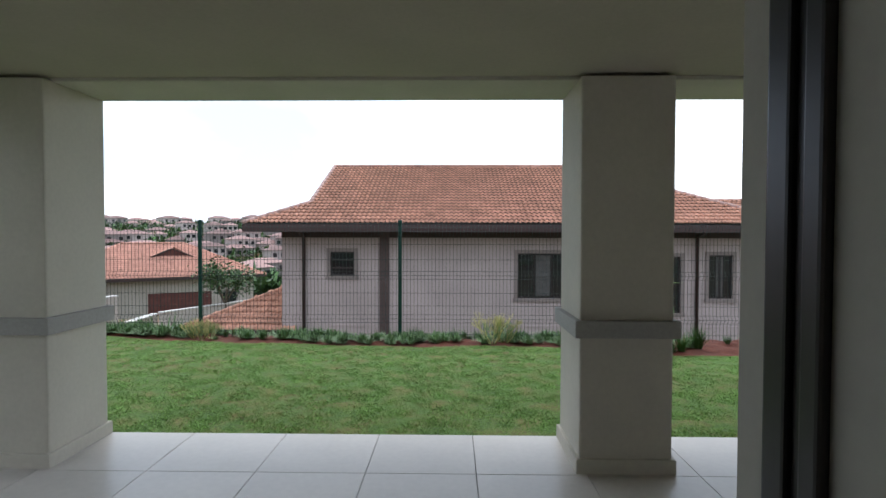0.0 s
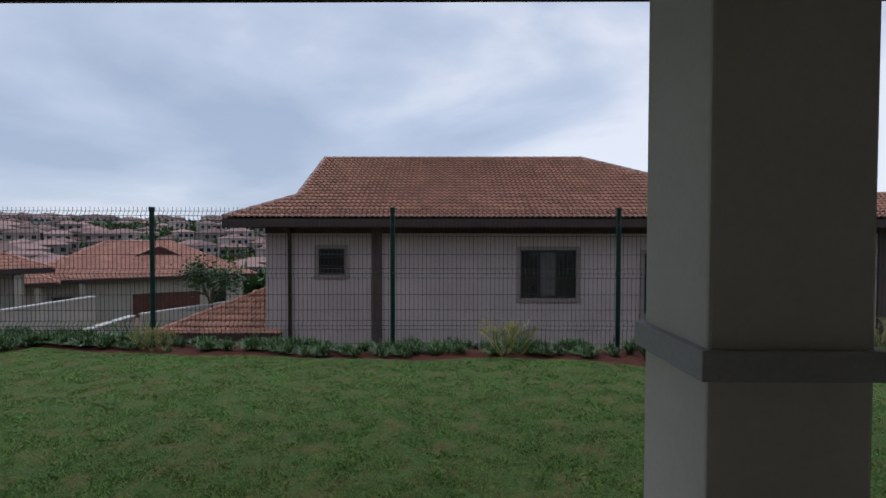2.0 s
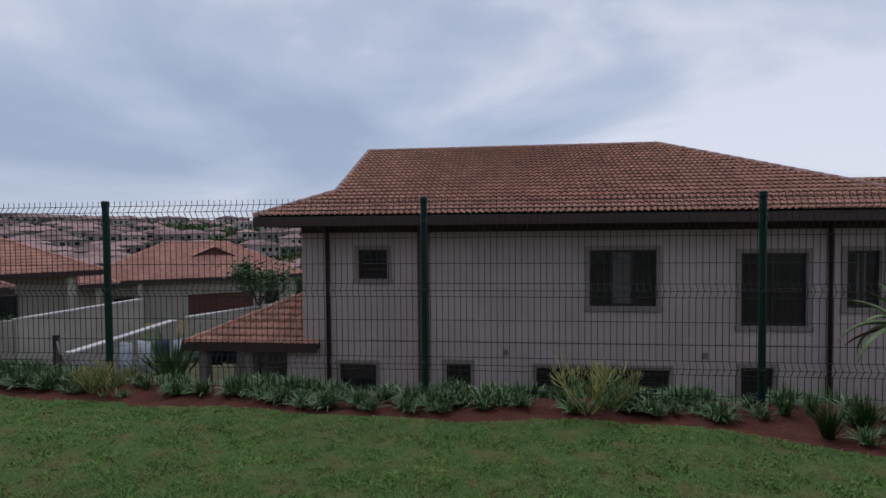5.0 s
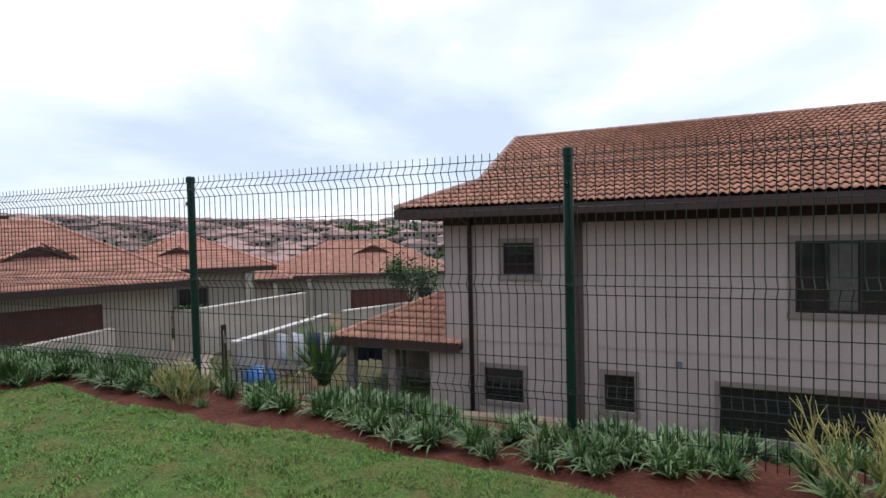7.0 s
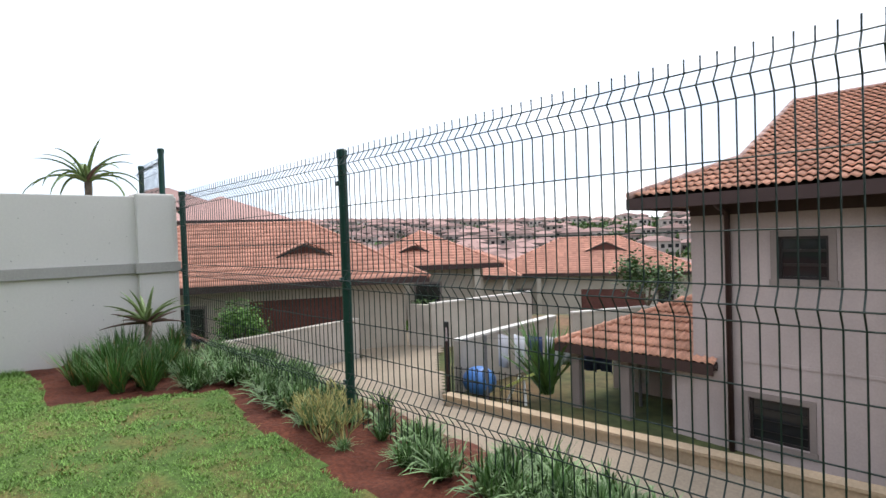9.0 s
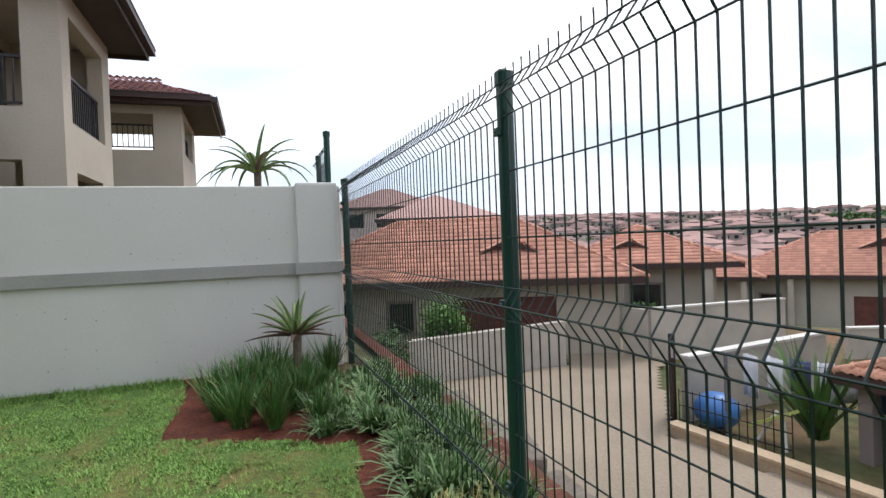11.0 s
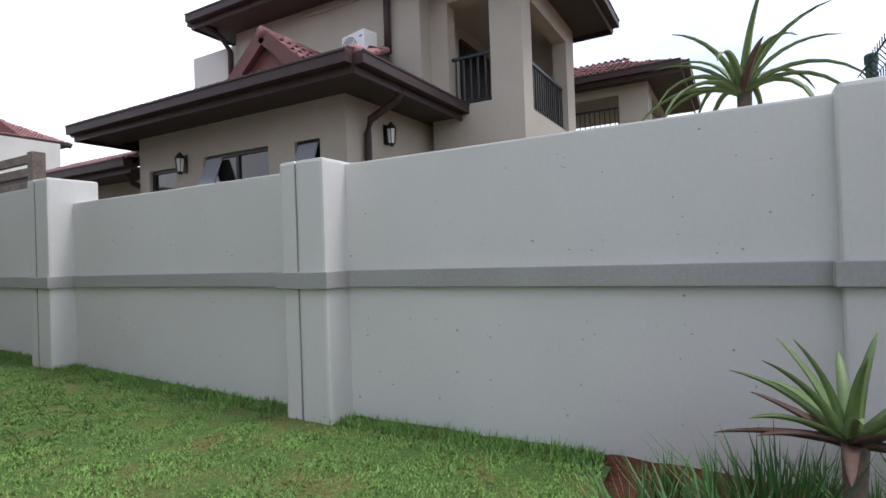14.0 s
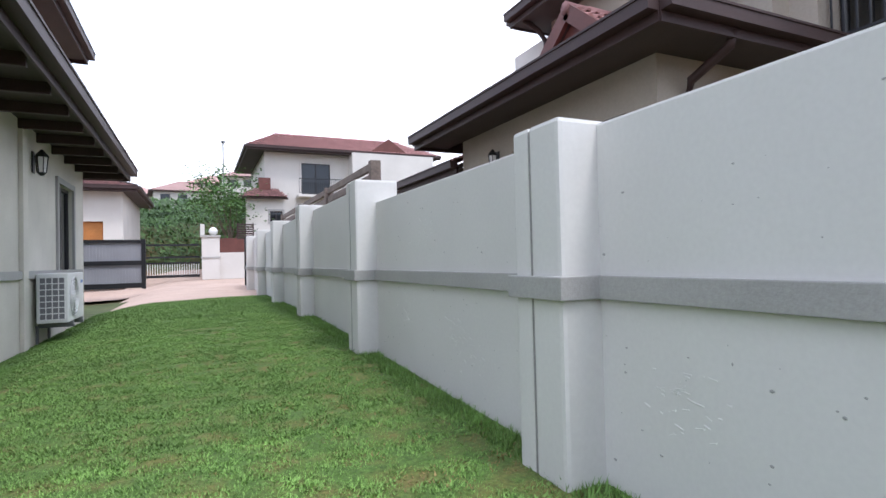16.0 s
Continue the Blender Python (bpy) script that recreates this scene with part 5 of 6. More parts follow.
# ---- the street end: drive, gates, houses, bank ----
sheet("street_paving", spread(-9, 3, 0.25), spread(-27, -6.6, 0.25), PINKP, "pinkish paved drive and street beyond the lawn", 0.012, lambda x, y: y < -6.9 - 0.2 * (-x - 3.4) and (x < -3.3 + 0.05 * (-7 - y) or y < -13.2) and (x > -6.9 or y < -13.6))
g1 = thing("driveway_gate", "black framed driveway gate with grey corrugated sheet", "gate", at=(-3.37, -13.5, 0.38))
part("frame", boxes((-0.06, 0.06, -0.04, 0.04, 0, 1.62), (0.06, 3.6, -0.03, 0.03, 1.5, 1.6), (0.06, 3.6, -0.03, 0.03, 0.78, 0.92), (0.06, 3.6, -0.03, 0.03, 0.04, 0.2)), BLACK, g1)
bm = bmesh.new()
for i in range(40):
    x = 0.08 + i * 0.088
    box(bm, x, x + 0.05, -0.045, -0.032, 0.2, 1.5)
box(bm, 0.06, 3.6, -0.05, -0.046, 0.2, 1.5)
part("sheet", bm, material("grey_corrugated_sheet", (0.26, 0.26, 0.28), 0.6, stain=0.1), g1)
g2 = thing("sliding_gate", "black sliding street gate with fine white bars below", "gate", at=(-5.05, -20.0, 0.58))
part("frame", boxes((0, 2.6, -0.03, 0.03, 1.40, 1.48), (0, 2.6, -0.03, 0.03, 0.86, 0.94), (0, 2.6, -0.03, 0.03, 0.60, 0.68), (0, 2.6, -0.03, 0.03, 0.0, 0.12)), BLACK, g2)
me = done("bar", boxes((-0.012, 0.012, -0.012, 0.012, 0.12, 0.6)), WHITE)
for i in range(27):
    part("bar", me, WHITE, g2).location = (0.05 + i * 0.096, 0, 0)
gp = thing("gate_pier", "pale plastered stepped gate pier", "pier", at=(-5.5, -20.0, 0.45))
part("shaft", boxes((-0.37, 0.37, -0.37, 0.37, 0, 1.98), bevel=0.02), PALE, gp)
part("side_wall", boxes((-1.65, -0.37, -0.2, 0.2, 0, 1.2), bevel=0.02), PALE, gp)
part("band", boxes((-0.4, 0.4, -0.4, 0.4, 0.95, 1.02), (-0.42, 0.42, -0.42, 0.42, 1.9, 1.99)), BAND, gp)
part("slim_post", boxes((0.24, 0.42, -0.09, 0.09, 1.98, 2.5), bevel=0.01), PALE, gp)
part("timber_screen", boxes((-1.65, -0.37, -0.03, 0.03, 1.2, 1.86)), REDWOOD, gp)
lamp = thing("globe_lamp", "white globe lamp on the gate pier", "lamp", at=(-5.62, -20.0, 2.43))
bm = bmesh.new()
ball(bm, (0, 0, 0.2), 0.19, u=16, v=10)
part("globe", bm, LAMPG, lamp, smooth=True)
part("base", boxes((-0.07, 0.07, -0.07, 0.07, 0, 0.05)), BLACK, lamp)
g3 = thing("side_gate", "slim dark slatted side gate standing open", "gate", at=(-6.5, -13.5, 0.36))
part("post", boxes((-0.05, 0.05, -0.05, 0.05, 0, 1.65)), BLACK, g3)
for i in range(7):
    part("slat", boxes((-0.28, 0.28, -0.02, 0.02, 1.62 + i * 0.08, 1.67 + i * 0.08)), FASCIA, g3)
part("back_stile", boxes((-0.28, -0.24, -0.04, -0.02, 0.1, 2.2), (0.24, 0.28, -0.04, -0.02, 1.6, 2.2)), FASCIA, g3)

wh = thing("street_house", "pale two-storey house with dusty red roof and balcony", "house", at=(0, -24, 0))
part("wall", wall_cells("y", -0.25, 0.25, -18.0, -8.35, 0.3, 7.3, [(-11.94, -10.32, 4.9, 6.72)]), PALE, wh)
part("wall", boxes((-8.6, -8.35, -8, -0.25, 0.3, 7.3)), PALE, wh)
part("bay_wall", boxes((-18.0, -13.0, 0, 1.0, 0.3, 7.3)), PALE, wh)
wo = part("balcony_door", boxes((-11.98, -10.28, -0.24, -0.22, 4.86, 6.74)), FRAME, wh)
window_unit(wo, "y", 0, -11.94, -10.32, 4.9, 6.72, 1, 1, 0, 0.1, PALE)
part("balcony_slab", boxes((-12.5, -10.0, 0.0, 0.9, 4.72, 4.86), bevel=0.01), PALE, wh)
rl = part("balcony_railing", boxes((-12.48, -12.44, 0.85, 0.89, 4.86, 5.7)), BLACK, wh)
railing(rl, (-12.46, 0.87), (-10.04, 0.87), 4.86, 5.72)
tiled([(-7.4, 0.8, 7.4), (-18.6, 0.8, 7.4), (-17.0, -2.4, 8.75), (-9.2, -2.4, 8.75)], TILE_C, wh)
tiled([(-7.4, -8.0, 7.4), (-7.4, 0.8, 7.4), (-9.2, -2.4, 8.75), (-9.2, -8.0, 8.75)], TILE_C, wh)
ridge_caps((-9.2, -2.4, 8.8), (-17.0, -2.4, 8.8), TILE_C, wh)
gutter((-7.4, 0.8, 7.3), (-18.6, 0.8, 7.3), wh)
gutter((-7.4, -8.0, 7.3), (-7.4, 0.8, 7.3), wh)
part("soffit", boxes((-18.5, -7.45, -7.9, 0.75, 7.24, 7.28)), SOFFIT, wh)
part("gable", mesh_of("gable", [(-16.4, 0.7, 7.5), (-14.2, 0.7, 7.5), (-15.3, 0.7, 8.3), (-15.3, -1.4, 8.3)], [(1, 0, 2), (1, 2, 3), (0, 3, 2)], REDWOOD), REDWOOD, wh)
tiled([(-6.9, 1.2, 4.6), (-9.4, 1.2, 4.6), (-9.0, 0.0, 5.2), (-7.8, 0.0, 5.2)], TILE_C, wh)
part("entrance_wall", wall_cells("y", 0.5, 0.25, -9.3, -7.3, 0.3, 4.55, [(-9.15, -8.5, 3.3, 3.9)]), PALE, wh)
wo = part("window", boxes((-9.17, -8.48, 0.5, 0.52, 3.28, 3.92)), FRAME, wh)
window_unit(wo, "y", 0.75, -9.15, -8.5, 3.3, 3.9, 1, 1, 0, 0.1, BAND)
part("chimney", boxes((-8.6, -8.0, -0.1, 0.4, 5.1, 5.75)), REDWOOD, wh)

lh = thing("street_house_beside", "pale single-storey house with orange timber garage door", "house", at=(0, -19, 0))
part("wall", wall_cells("y", -0.25, 0.25, -2.2, 6.0, 0.3, 4.2, [(-1.5, 1.2, 0.6, 2.97)]), PALE, lh)
part("wall", boxes((-2.2, -1.95, -7, -0.25, 0.3, 4.2)), PALE, lh)
gd = part("garage_door", boxes((-1.5, 1.2, -0.2, -0.16, 0.6, 2.97)), ORANGEW, lh)
for i in range(8):
    part("door_slat", boxes((-1.49, 1.19, -0.16, -0.14, 0.62 + i * 0.293, 0.9 + i * 0.293), bevel=0.005), ORANGEW, gd)
tiled([(-2.75, -7, 4.35), (-2.75, 0.6, 4.35), (0.0, -2.2, 5.3), (0.0, -7, 5.3)][::1], TILE_C, lh)
tiled([(6.5, 0.6, 4.35), (-2.75, 0.6, 4.35), (0.0, -2.2, 5.3), (6.5, -2.2, 5.3)][::1], TILE_C, lh)
gutter((6.5, 0.6, 4.27), (-2.75, 0.6, 4.27), lh)
gutter((-2.75, 0.6, 4.27), (-2.75, -7, 4.27), lh)
part("soffit", boxes((-2.72, 6.4, -7, 0.57, 4.2, 4.24)), SOFFIT, lh)
pole = thing("street_lamp", "slim grey street lamp post", "street lamp", at=(-6.6, -32, 3.0))
bm = bmesh.new()
tube(bm, [(0, 0, 0), (0, 0, 6.3)], [0.06, 0.04], 8)
part("pole", bm, GREYP, pole)
part("head", boxes((-0.12, 0.12, -0.05, 0.35, 6.25, 6.35), bevel=0.02), GREYP, pole)
for x, y, a, f in ((1.5, -92, 6, 1), (-9, -95, -8, 2), (9, -98, 14, 1), (-18, -88, -4, 1), (17, -96, 4, 2), (-3.5, -104, 3, 2), (-30, -96, 9, 2)):
    tall_house("hilltop_house", "pale far house with a red roof on the hill", (x, y, height(x, y) + 0.2), a + 180, 9, 8, f, FARROOF, PALE)


# ---- plants ----
def leaves_mesh(name, count, length, width, spreadr, droop, mat, seed, upright=0.6, segs=4, base=0.05):
    """A clump of strap leaves, each a folded tapering strip."""
    rng = random.Random(seed)
    verts, faces = [], []
    for i in range(count):
        a = rng.uniform(0, 2 * math.pi)
        L = length * rng.uniform(0.6, 1.15)
        out = spreadr * rng.uniform(0.15, 1.0)
        wd = width * rng.uniform(0.7, 1.2)
        ca, sa = math.cos(a), math.sin(a)
        bx, by = base * rng.uniform(-1, 1), base * rng.uniform(-1, 1)
        twist = rng.uniform(-0.5, 0.5)
        o = len(verts)
        for s in range(segs + 1):
            k = s / segs
            r = out * L * k
            z = L * (upright + (1 - upright) * rng.uniform(0.6, 1)) * k - droop * L * out * k * k
            w = wd * (1 - k) ** 0.6 * (0.5 if s == 0 else 1)
            px, py = bx + ca * r, by + sa * r
            q = a + twist * k
            verts += [(px - math.sin(q) * w, py + math.cos(q) * w, max(z, 0.01)), (px + math.sin(q) * w, py - math.cos(q) * w, max(z, 0.01) + w * 0.3)]
        for s in range(segs):
            j = o + 2 * s
            faces.append((j, j + 1, j + 3, j + 2))
    return mesh_of(name, verts, faces, mat, True)


def clump(name, label, group, *leafsets):
    t = thing(name, label, "plant", group, (0, 0, -50))
    for nm, me in leafsets:
        part(nm, me, me.materials[0], t)
    return t


def plant_at(src, x, y, rng, size=1.0):
    again(src, x, y, height(x, y) - 0.01, rng.uniform(0, 360), size * rng.uniform(0.8, 1.2))


def clear_sources(*obs):
    for ob in obs:
        for o in (*ob.children_recursive, ob):
            bpy.data.objects.remove(o)


strap = [clump("bed_plant", "low grey-green strap-leaved bed plant in red soil", "bed plants", ("foliage", leaves_mesh("strap_leaves", 62, 0.20, 0.0085, 1.25, 0.55, STRAP, s, 0.5)), ("young_foliage", leaves_mesh("young_leaves", 16, 0.17, 0.007, 0.7, 0.3, STRAPG, s + 9))) for s in (1, 2, 3, 5)]
rng = random.Random(21)


def patchy(x, y):
    return noise.noise((x * 1.3, y * 1.6, 8.0))


for i in range(430):
    x = rng.uniform(-6.2, 7.5) if i < 150 else rng.uniform(-6.2, 1.6)
    y = bed_edge(x) + 0.16 + (7.8 - bed_edge(x) - 0.16) * rng.random() ** 0.8
    if x < -2.8 and y > 7.5 or x < -4.8 and y < 6.75 or patchy(x, y) < -0.2:
        continue
    plant_at(rng.choice(strap), x, y, rng, 0.52 + 0.45 * rng.random())
for i in range(40):
    x, y = rng.uniform(-5.6, -4.2), rng.uniform(6.72, 7.6)
    if y > bed_edge(x) + 0.1:
        plant_at(rng.choice(strap), x, y, rng, 0.95)
for i in range(50):
    x, y = rng.uniform(-5, 3), rng.uniform(7.6, 9.2)
    if x > -2.6:
        plant_at(rng.choice(strap), x, y, rng, 0.85)


def twig_mesh(name, mat, seed, reach=0.42, stems=9):
    """A bush of bare forking twigs, each one three-sided and tapering."""
    rng = random.Random(seed)
    bm = bmesh.new()

    def grow(p, d, length, r, level):
        bend = Vector((rng.uniform(-1, 1), rng.uniform(-1, 1), rng.uniform(-0.1, 0.7))) * 0.28
        q = p + d * length * 0.5
        e = q + (d + bend).normalized() * length * 0.5
        tube(bm, [p, q, e], [r, r * 0.85, r * 0.7], 3)
        if level:
            for k in range(rng.choice((2, 3, 3))):
                side = Vector((rng.uniform(-1, 1), rng.uniform(-1, 1), rng.uniform(0.0, 0.9))) * 0.75
                grow(e, (d + bend + side).normalized(), length * rng.uniform(0.62, 0.85), r * 0.72, level - 1)
    for i in range(stems):
        a = 2 * math.pi * i / stems + rng.uniform(-0.3, 0.3)
        grow(Vector((0.03 * math.cos(a), 0.03 * math.sin(a), 0)), Vector((math.cos(a) * 0.75, math.sin(a) * 0.75, rng.uniform(0.6, 1.3))).normalized(), reach * rng.uniform(0.3, 0.42), 0.0062, 3)
    return done(name, bm, mat)


reed = clump("pencil_bush", "yellow-green leafless pencil bush with forking twigs", "pencil bushes", ("foliage", twig_mesh("twig", REED, 4, 0.40, 8)), ("young_foliage", twig_mesh("young_twig", STRAP, 14, 0.32, 5)))
for x, y, s in ((-3.38, 7.07, 0.85), (-3.52, 7.12, 0.75), (-3.30, 7.14, 0.65), (0.55, 7.14, 1.1), (0.72, 7.18, 0.8), (4.6, 6.95, 1.0), (5.1, 7.1, 0.7)):
    plant_at(reed, x, y, rng, s)
tall = clump("tall_grass_clump", "tall dark green grass clump in red soil", "tall grass clumps", ("foliage", leaves_mesh("tall_blades", 150, 0.43, 0.0065, 0.7, 0.35, STRAPG, 6, 0.8)), ("dry_foliage", leaves_mesh("old_blades", 14, 0.42, 0.006, 0.7, 0.3, DRYB, 7, 0.7)))
for x, y, s in ((-5.45, 6.45, 0.95), (-5.75, 6.6, 0.9), (-5.2, 6.6, 0.75), (-5.9, 6.3, 0.75), (-5.6, 6.9, 0.8), (-6.1, 7.05, 0.8), (-5.0, 6.85, 0.55), (-6.2, 6.75, 0.6), (2.05, 6.8, 0.7), (2.9, 6.7, 0.8), (2.4, 7.0, 0.8), (3.2, 6.9, 0.7), (-5.35, 6.3, 0.8), (-5.6, 6.25, 0.85), (-5.15, 6.42, 0.7), (-5.35, 6.75, 0.9), (-5.8, 6.45, 0.9), (-6.0, 6.85, 0.8), (-5.05, 6.6, 0.6), (-5.5, 6.6, 1.0)):
    plant_at(tall, x, y, rng, s)
green = clump("bank_grass", "rough green grass tuft on the bank", "bank grass", ("foliage", leaves_mesh("bank_blades", 60, 0.30, 0.008, 0.8, 0.4, STRAPG, 8, 0.7)))
for i in range(45):
    x = rng.uniform(-5, 7)
    plant_at(green, x, rng.uniform(bed_edge(x) + 0.3, 7.6), rng, 0.55)
for i in range(110):
    x, y = rng.uniform(-12, 4), rng.uniform(7.7, 10.6)
    if x > -3 or y > 9.0:
        plant_at(green, x, y, rng, 0.9)
palm = clump("yard_palm", "dark spiky palm shrub in the yard", "yard palms", ("foliage", leaves_mesh("fronds", 70, 1.0, 0.035, 0.75, 0.45, LEAF, 12, 0.75)))
for x, y, s in ((-9.05, 16.5, 2.2), (-21.0, 24.5, 1.5), (-18.0, 22.5, 1.0)):
    again(palm, x, y, height(x, y) + 0.05, 40 * s, s)


def aloe(name, label, x, y, z, stem, count, length, seed, dry, droop=1.0, low=-8, wide=0.031):
    t = thing(name, label, "plant", "tree aloes", (x, y, z))
    rng = random.Random(seed)
    bm = bmesh.new()
    tube(bm, [(0, 0, -0.05), (0.01, 0.0, stem * 0.5), (0.0, 0.01, stem)], [0.034, 0.026, 0.034], 9)
    part("trunk", bm, BARK, t, smooth=True)
    for i in range(count):
        a = i * 2.4 + rng.uniform(-0.2, 0.2)
        k = i / (count - 1)
        el = radians(low + (84 - low) * k ** 1.1 + rng.uniform(-6, 6))
        L = length * (1.0 - 0.25 * k) * rng.uniform(0.9, 1.15)
        if k < dry:
            L *= 0.8
        bend = droop * rng.uniform(1.1, 2.0) * (1.15 - 0.6 * k)
        verts, faces = [], []
        segs = 8
        for s in range(segs + 1):
            q = s / segs
            e = el - bend * q * (1.0 if k > dry else 0.35)
            if s == 0:
                r, zz = 0.02, 0.0
            else:
                r += L / segs * math.cos(e)
                zz += L / segs * math.sin(e)
            w = wide * (1 - q) ** 0.6 + 0.0015
            th = 0.010 * (1 - q) + 0.0015
            nx, nz = -math.sin(e), math.cos(e)
            for u, v in ((-w, 0.5 * w), (0, 0), (w, 0.5 * w), (0, -th)):
                px, pz = r + nx * v, zz + nz * v + stem
                verts.append((px * math.cos(a) - u * math.sin(a), px * math.sin(a) + u * math.cos(a), pz))
        for s in range(segs):
            for c in range(4):
                faces.append((s * 4 + c, s * 4 + (c + 1) % 4, s * 4 + 4 + (c + 1) % 4, s * 4 + 4 + c))
        faces.append(tuple(range(segs * 4, segs * 4 + 4)))
        m = ALOED if k < dry else ALOE
        part("leaf", mesh_of("aloe_leaf", verts, faces, m, True), m, t)
    return t


aloe("tree_aloe", "small tree aloe with spreading green leaves and dry skirt", -5.87, 6.79, 0.10, 0.42, 24, 0.38, 1, 0.36, 0.62, 8, 0.024)
aloe("tree_aloe", "young tree aloe standing in the bed by the fence", 2.55, 6.85, 0.03, 0.72, 20, 0.44, 4, 0.1)
aloe("tree_aloe", "tall tree aloe rising behind the boundary wall", -7.05, 6.58, 0.1, 1.74, 22, 0.60, 2, 0.05, 1.25, 30, 0.023)


def leafy(name, label, x, y, z, trunk, crown, r, count, mat, seed, leaf=0.13, parts=True):
    """A tree: tapered trunk, limbs, and a crown of many small leaves."""
    t = thing(name, label, "tree", "trees", (x, y, z))
    rng = random.Random(seed)
    bm = bmesh.new()
    tube(bm, [(0, 0, -0.2), (0.08, 0.03, trunk * 0.5), (0.02, 0.1, trunk)], [0.12, 0.09, 0.07], 8)
    tips = []
    for i in range(8):
        a = i * 0.8 + rng.uniform(-0.2, 0.2)
        e = Vector((math.cos(a) * r * rng.uniform(0.4, 0.8), math.sin(a) * r * rng.uniform(0.4, 0.8), trunk + crown * rng.uniform(0.3, 0.9)))
        tube(bm, [(0.02, 0.1, trunk * 0.9), e * 0.5 + Vector((0, 0, trunk * 0.5)), e], [0.05, 0.035, 0.012], 5)
        tips.append(e)
    part("trunk", bm, BARK, t)
    verts, faces = [], []
    for i in range(count):
        c = rng.choice(tips)
        p = c + Vector((rng.gauss(0, 0.26 * r), rng.gauss(0, 0.26 * r), rng.gauss(0, 0.18 * crown)))
        d = Vector((rng.uniform(-1, 1), rng.uniform(-1, 1), rng.uniform(-0.6, 0.6))).normalized() * leaf * rng.uniform(0.6, 1.3)
        s = d.cross(Vector((rng.uniform(-1, 1), rng.uniform(-1, 1), 1))).normalized() * leaf * 0.35
        o = len(verts)
        verts += [tuple(p - d * 0.5), tuple(p + s), tuple(p + d * 0.5), tuple(p - s)]
        faces.append((o, o + 1, o + 2, o + 3))
    tagged(part("crown", mesh_of("crown", verts, faces, mat), mat, t), kind="stuff")
    return t


leafy("street_tree", "airy green street tree beyond the gate", -6.6, -24.5, 0.6, 1.6, 3.6, 1.9, 3600, LEAF, 3, 0.17)
leafy("garden_tree", "feathery palm-like tree beside the far drive", -12.2, 28.0, -4.2, 2.2, 1.8, 1.4, 1600, LEAF, 8, 0.2)
leafy("shrub_round", "round bright green garden shrub by the low wall", -17.7, 12.1, -3.2, 0.9, 1.3, 0.75, 3800, SHRUB, 5, 0.10)
leafy("shrub_round", "dark garden shrub by the drive", -16.0, 9.4, -3.2, 0.5, 1.4, 1.0, 1500, LEAF, 6, 0.14)
leafy("garden_tree", "leafy garden tree by the porch", -19.5, 21.5, -3.6, 0.8, 1.0, 0.8, 1000, LEAF, 9, 0.14)


def leaf_mass(name, label, boxes_, count, mat, leaf, seed):
    rng = random.Random(seed)
    verts, faces = [], []
    for i in range(count):
        x0, x1, y0, y1, za, zb = rng.choice(boxes_)
        x, y = rng.uniform(x0, x1), rng.uniform(y0, y1)
        k = rng.random()
        z = height(x, y) + za + (zb - za) * k * (0.75 + 0.25 * noise.noise((x * 0.9, y * 0.9, 1)))
        d = Vector((rng.uniform(-1, 1), rng.uniform(-1, 1), rng.uniform(-1, 1))).normalized() * leaf * rng.uniform(0.6, 1.4)
        s = d.cross(Vector((0.3, 0.5, 1))).normalized() * leaf * 0.4
        p = Vector((x, y, z))
        o = len(verts)
        verts += [tuple(p - d), tuple(p + s), tuple(p + d), tuple(p - s)]
        faces.append((o, o + 1, o + 2, o + 3))
    return tagged(part(name, mesh_of(name, verts, faces, mat), mat), label, "hedge", kind="stuff")


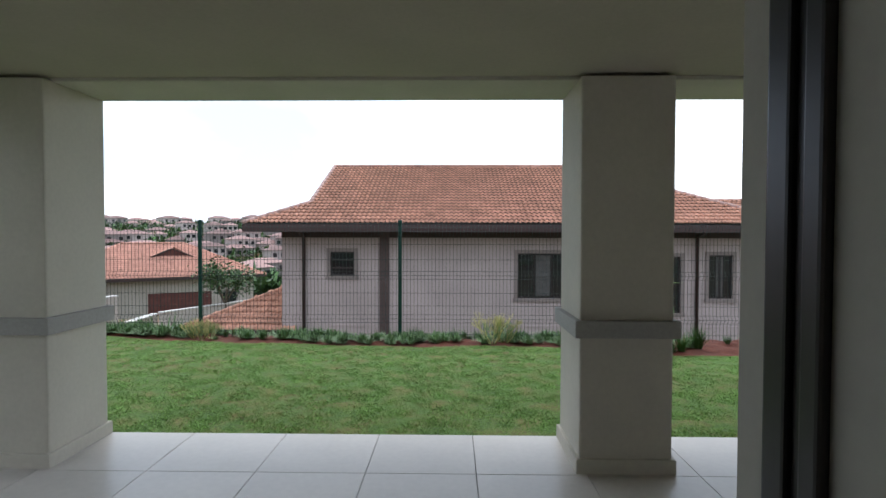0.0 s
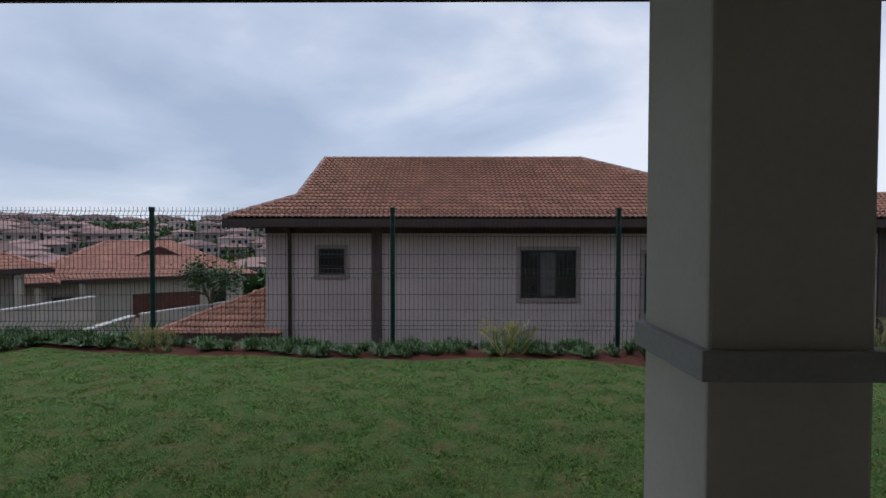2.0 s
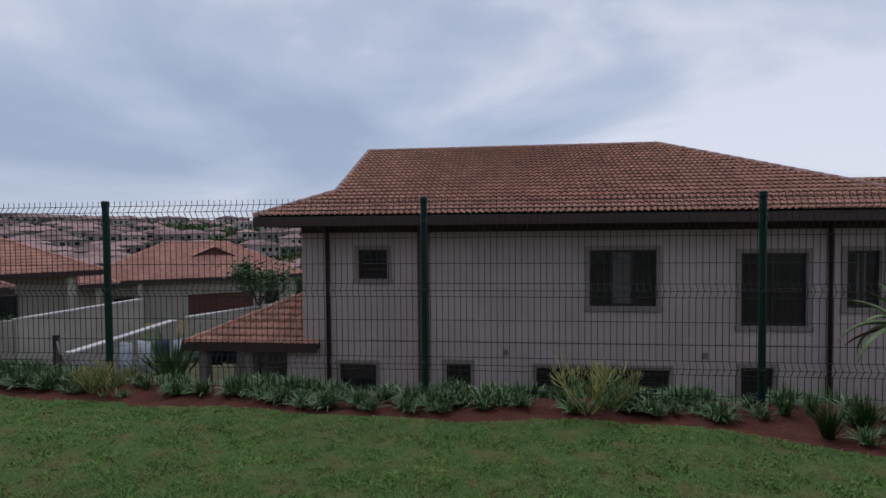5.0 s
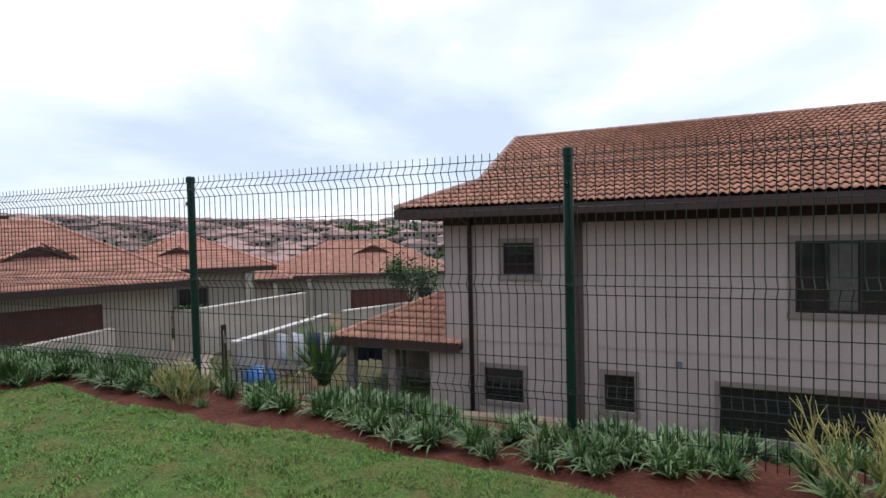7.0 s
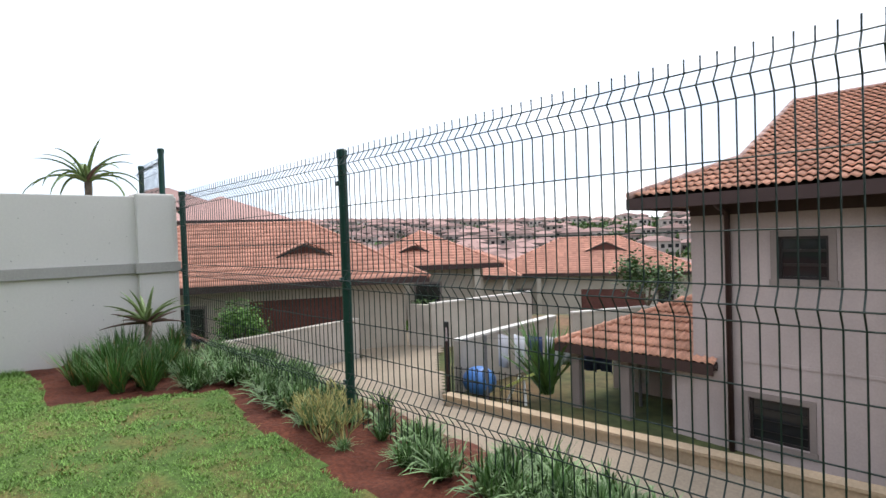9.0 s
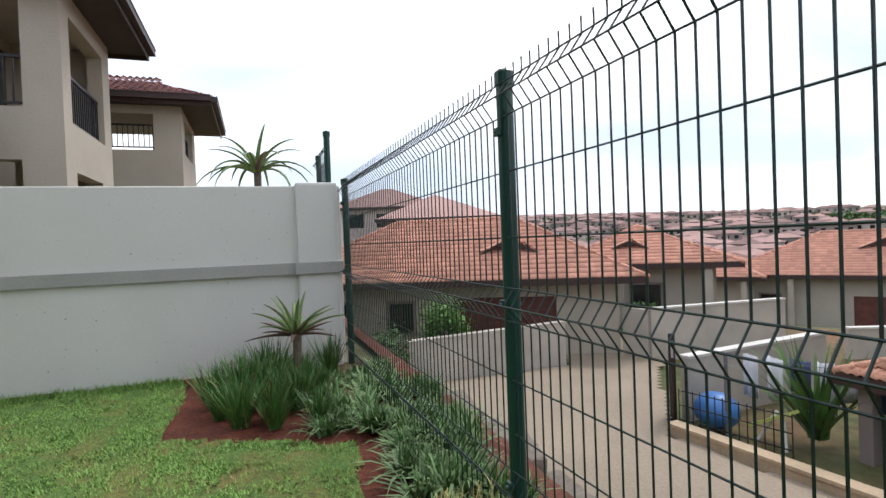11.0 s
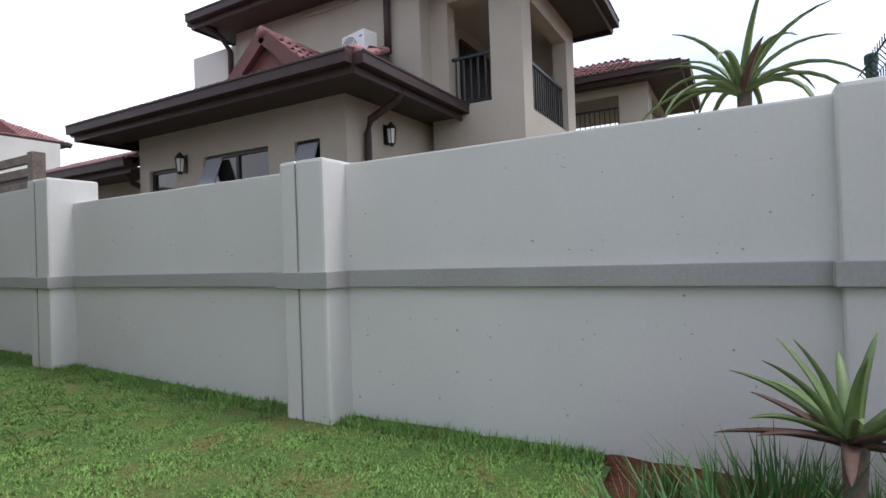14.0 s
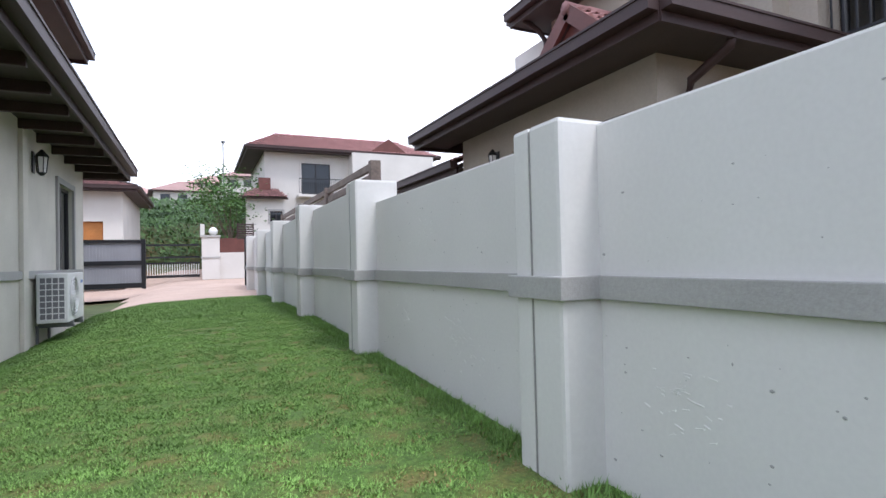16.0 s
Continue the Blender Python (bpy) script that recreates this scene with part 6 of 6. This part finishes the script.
leaf_mass("hedge_bank", "dense dark green hedge covering the bank across the street", [(-16, 6, -34, -27.5, 0, 0.7), (-16, 6, -35, -33.5, 0, 1.3)], 26000, HEDGE, 0.13, 4)
leaf_mass("porch_planting", "low green planting before the porch house", [(-21.5, -19.6, 19.2, 21.0, 0, 0.45)], 2600, SHRUB, 0.10, 9)
leaf_mass("hill_bushes", "dark bushes between the hilltop houses", [(-30, 30, -86, -70, 0, 1.6), (-14, 4, -60, -52, 0, 1.2)], 9000, HEDGE, 0.5, 5)
leaf_mass("valley_trees", "dark trees scattered along the far ridge", [(-60, -20, 50, 75, 0, 3), (-330, -60, 230, 330, 0, 4), (-340, -240, 90, 240, 0, 4), (-30, 30, 60, 120, 0, 5), (-300, -60, 120, 330, 0, 5), (-300, -60, 120, 330, 0, 5), (-220, -20, 150, 340, 0, 3), (-110, 0, 60, 160, 0, 3)], 42000, LEAF, 1.3, 6)
clear_sources(*strap, reed, tall, green, palm)

# ---- lawn grass ----
blades("lawn_grass", BLADE, 600000, (-6.5, 5.0, 3.25, 7.0), 0.008, 0.020, 0.0036, "fine green lawn blades", 1, not_worn, 1.7)
blades("lawn_grass_side", BLADE, 420000, (-6.5, -3.0, -2.5, 3.3), 0.008, 0.022, 0.0038, "fine green lawn blades along the side", 2, not_worn, 1.7)
blades("lawn_grass_far", BLADE, 90000, (-6.5, -3.0, -7.4, -2.5), 0.014, 0.034, 0.007, "fine green lawn blades near the drive", 3, None, 1.7)
blades("lawn_grass_edge", BLADE, 70000, (5.0, 10.0, 3.25, 6.6), 0.014, 0.034, 0.006, "fine green lawn blades at the far side", 4, None, 1.7)
blades("dry_grass", DRYB, 120000, (-6.5, 4.0, 0.0, 7.0), 0.008, 0.02, 0.0040, "dry straw-coloured grass in worn patches", 5, worn, 1.8)
blades("wall_grass", BLADE, 12000, (-6.48, -6.30, -6.0, 6.0), 0.02, 0.06, 0.004, "longer grass left along the foot of the wall", 6)

# ---- floor tiles ----
TW, TD = 0.574, 0.535
for i in range(-4, 11):
    for j in range(5):
        x0, y1 = 0.127 + (i - 1) * TW, 3.235 - j * TD
        a, b, c, d = max(x0 + 0.002, -3.0), min(x0 + TW - 0.002, 6.0), max(y1 - TD + 0.002, 0.62), y1 - 0.002
        if b - a < 0.05 or d - c < 0.05:
            continue
        ob = part("floor_tile", boxes((a, b, c, d, FZ - 0.008, FZ), bevel=0.0015), TILEF, bpy.data.objects["floor"])
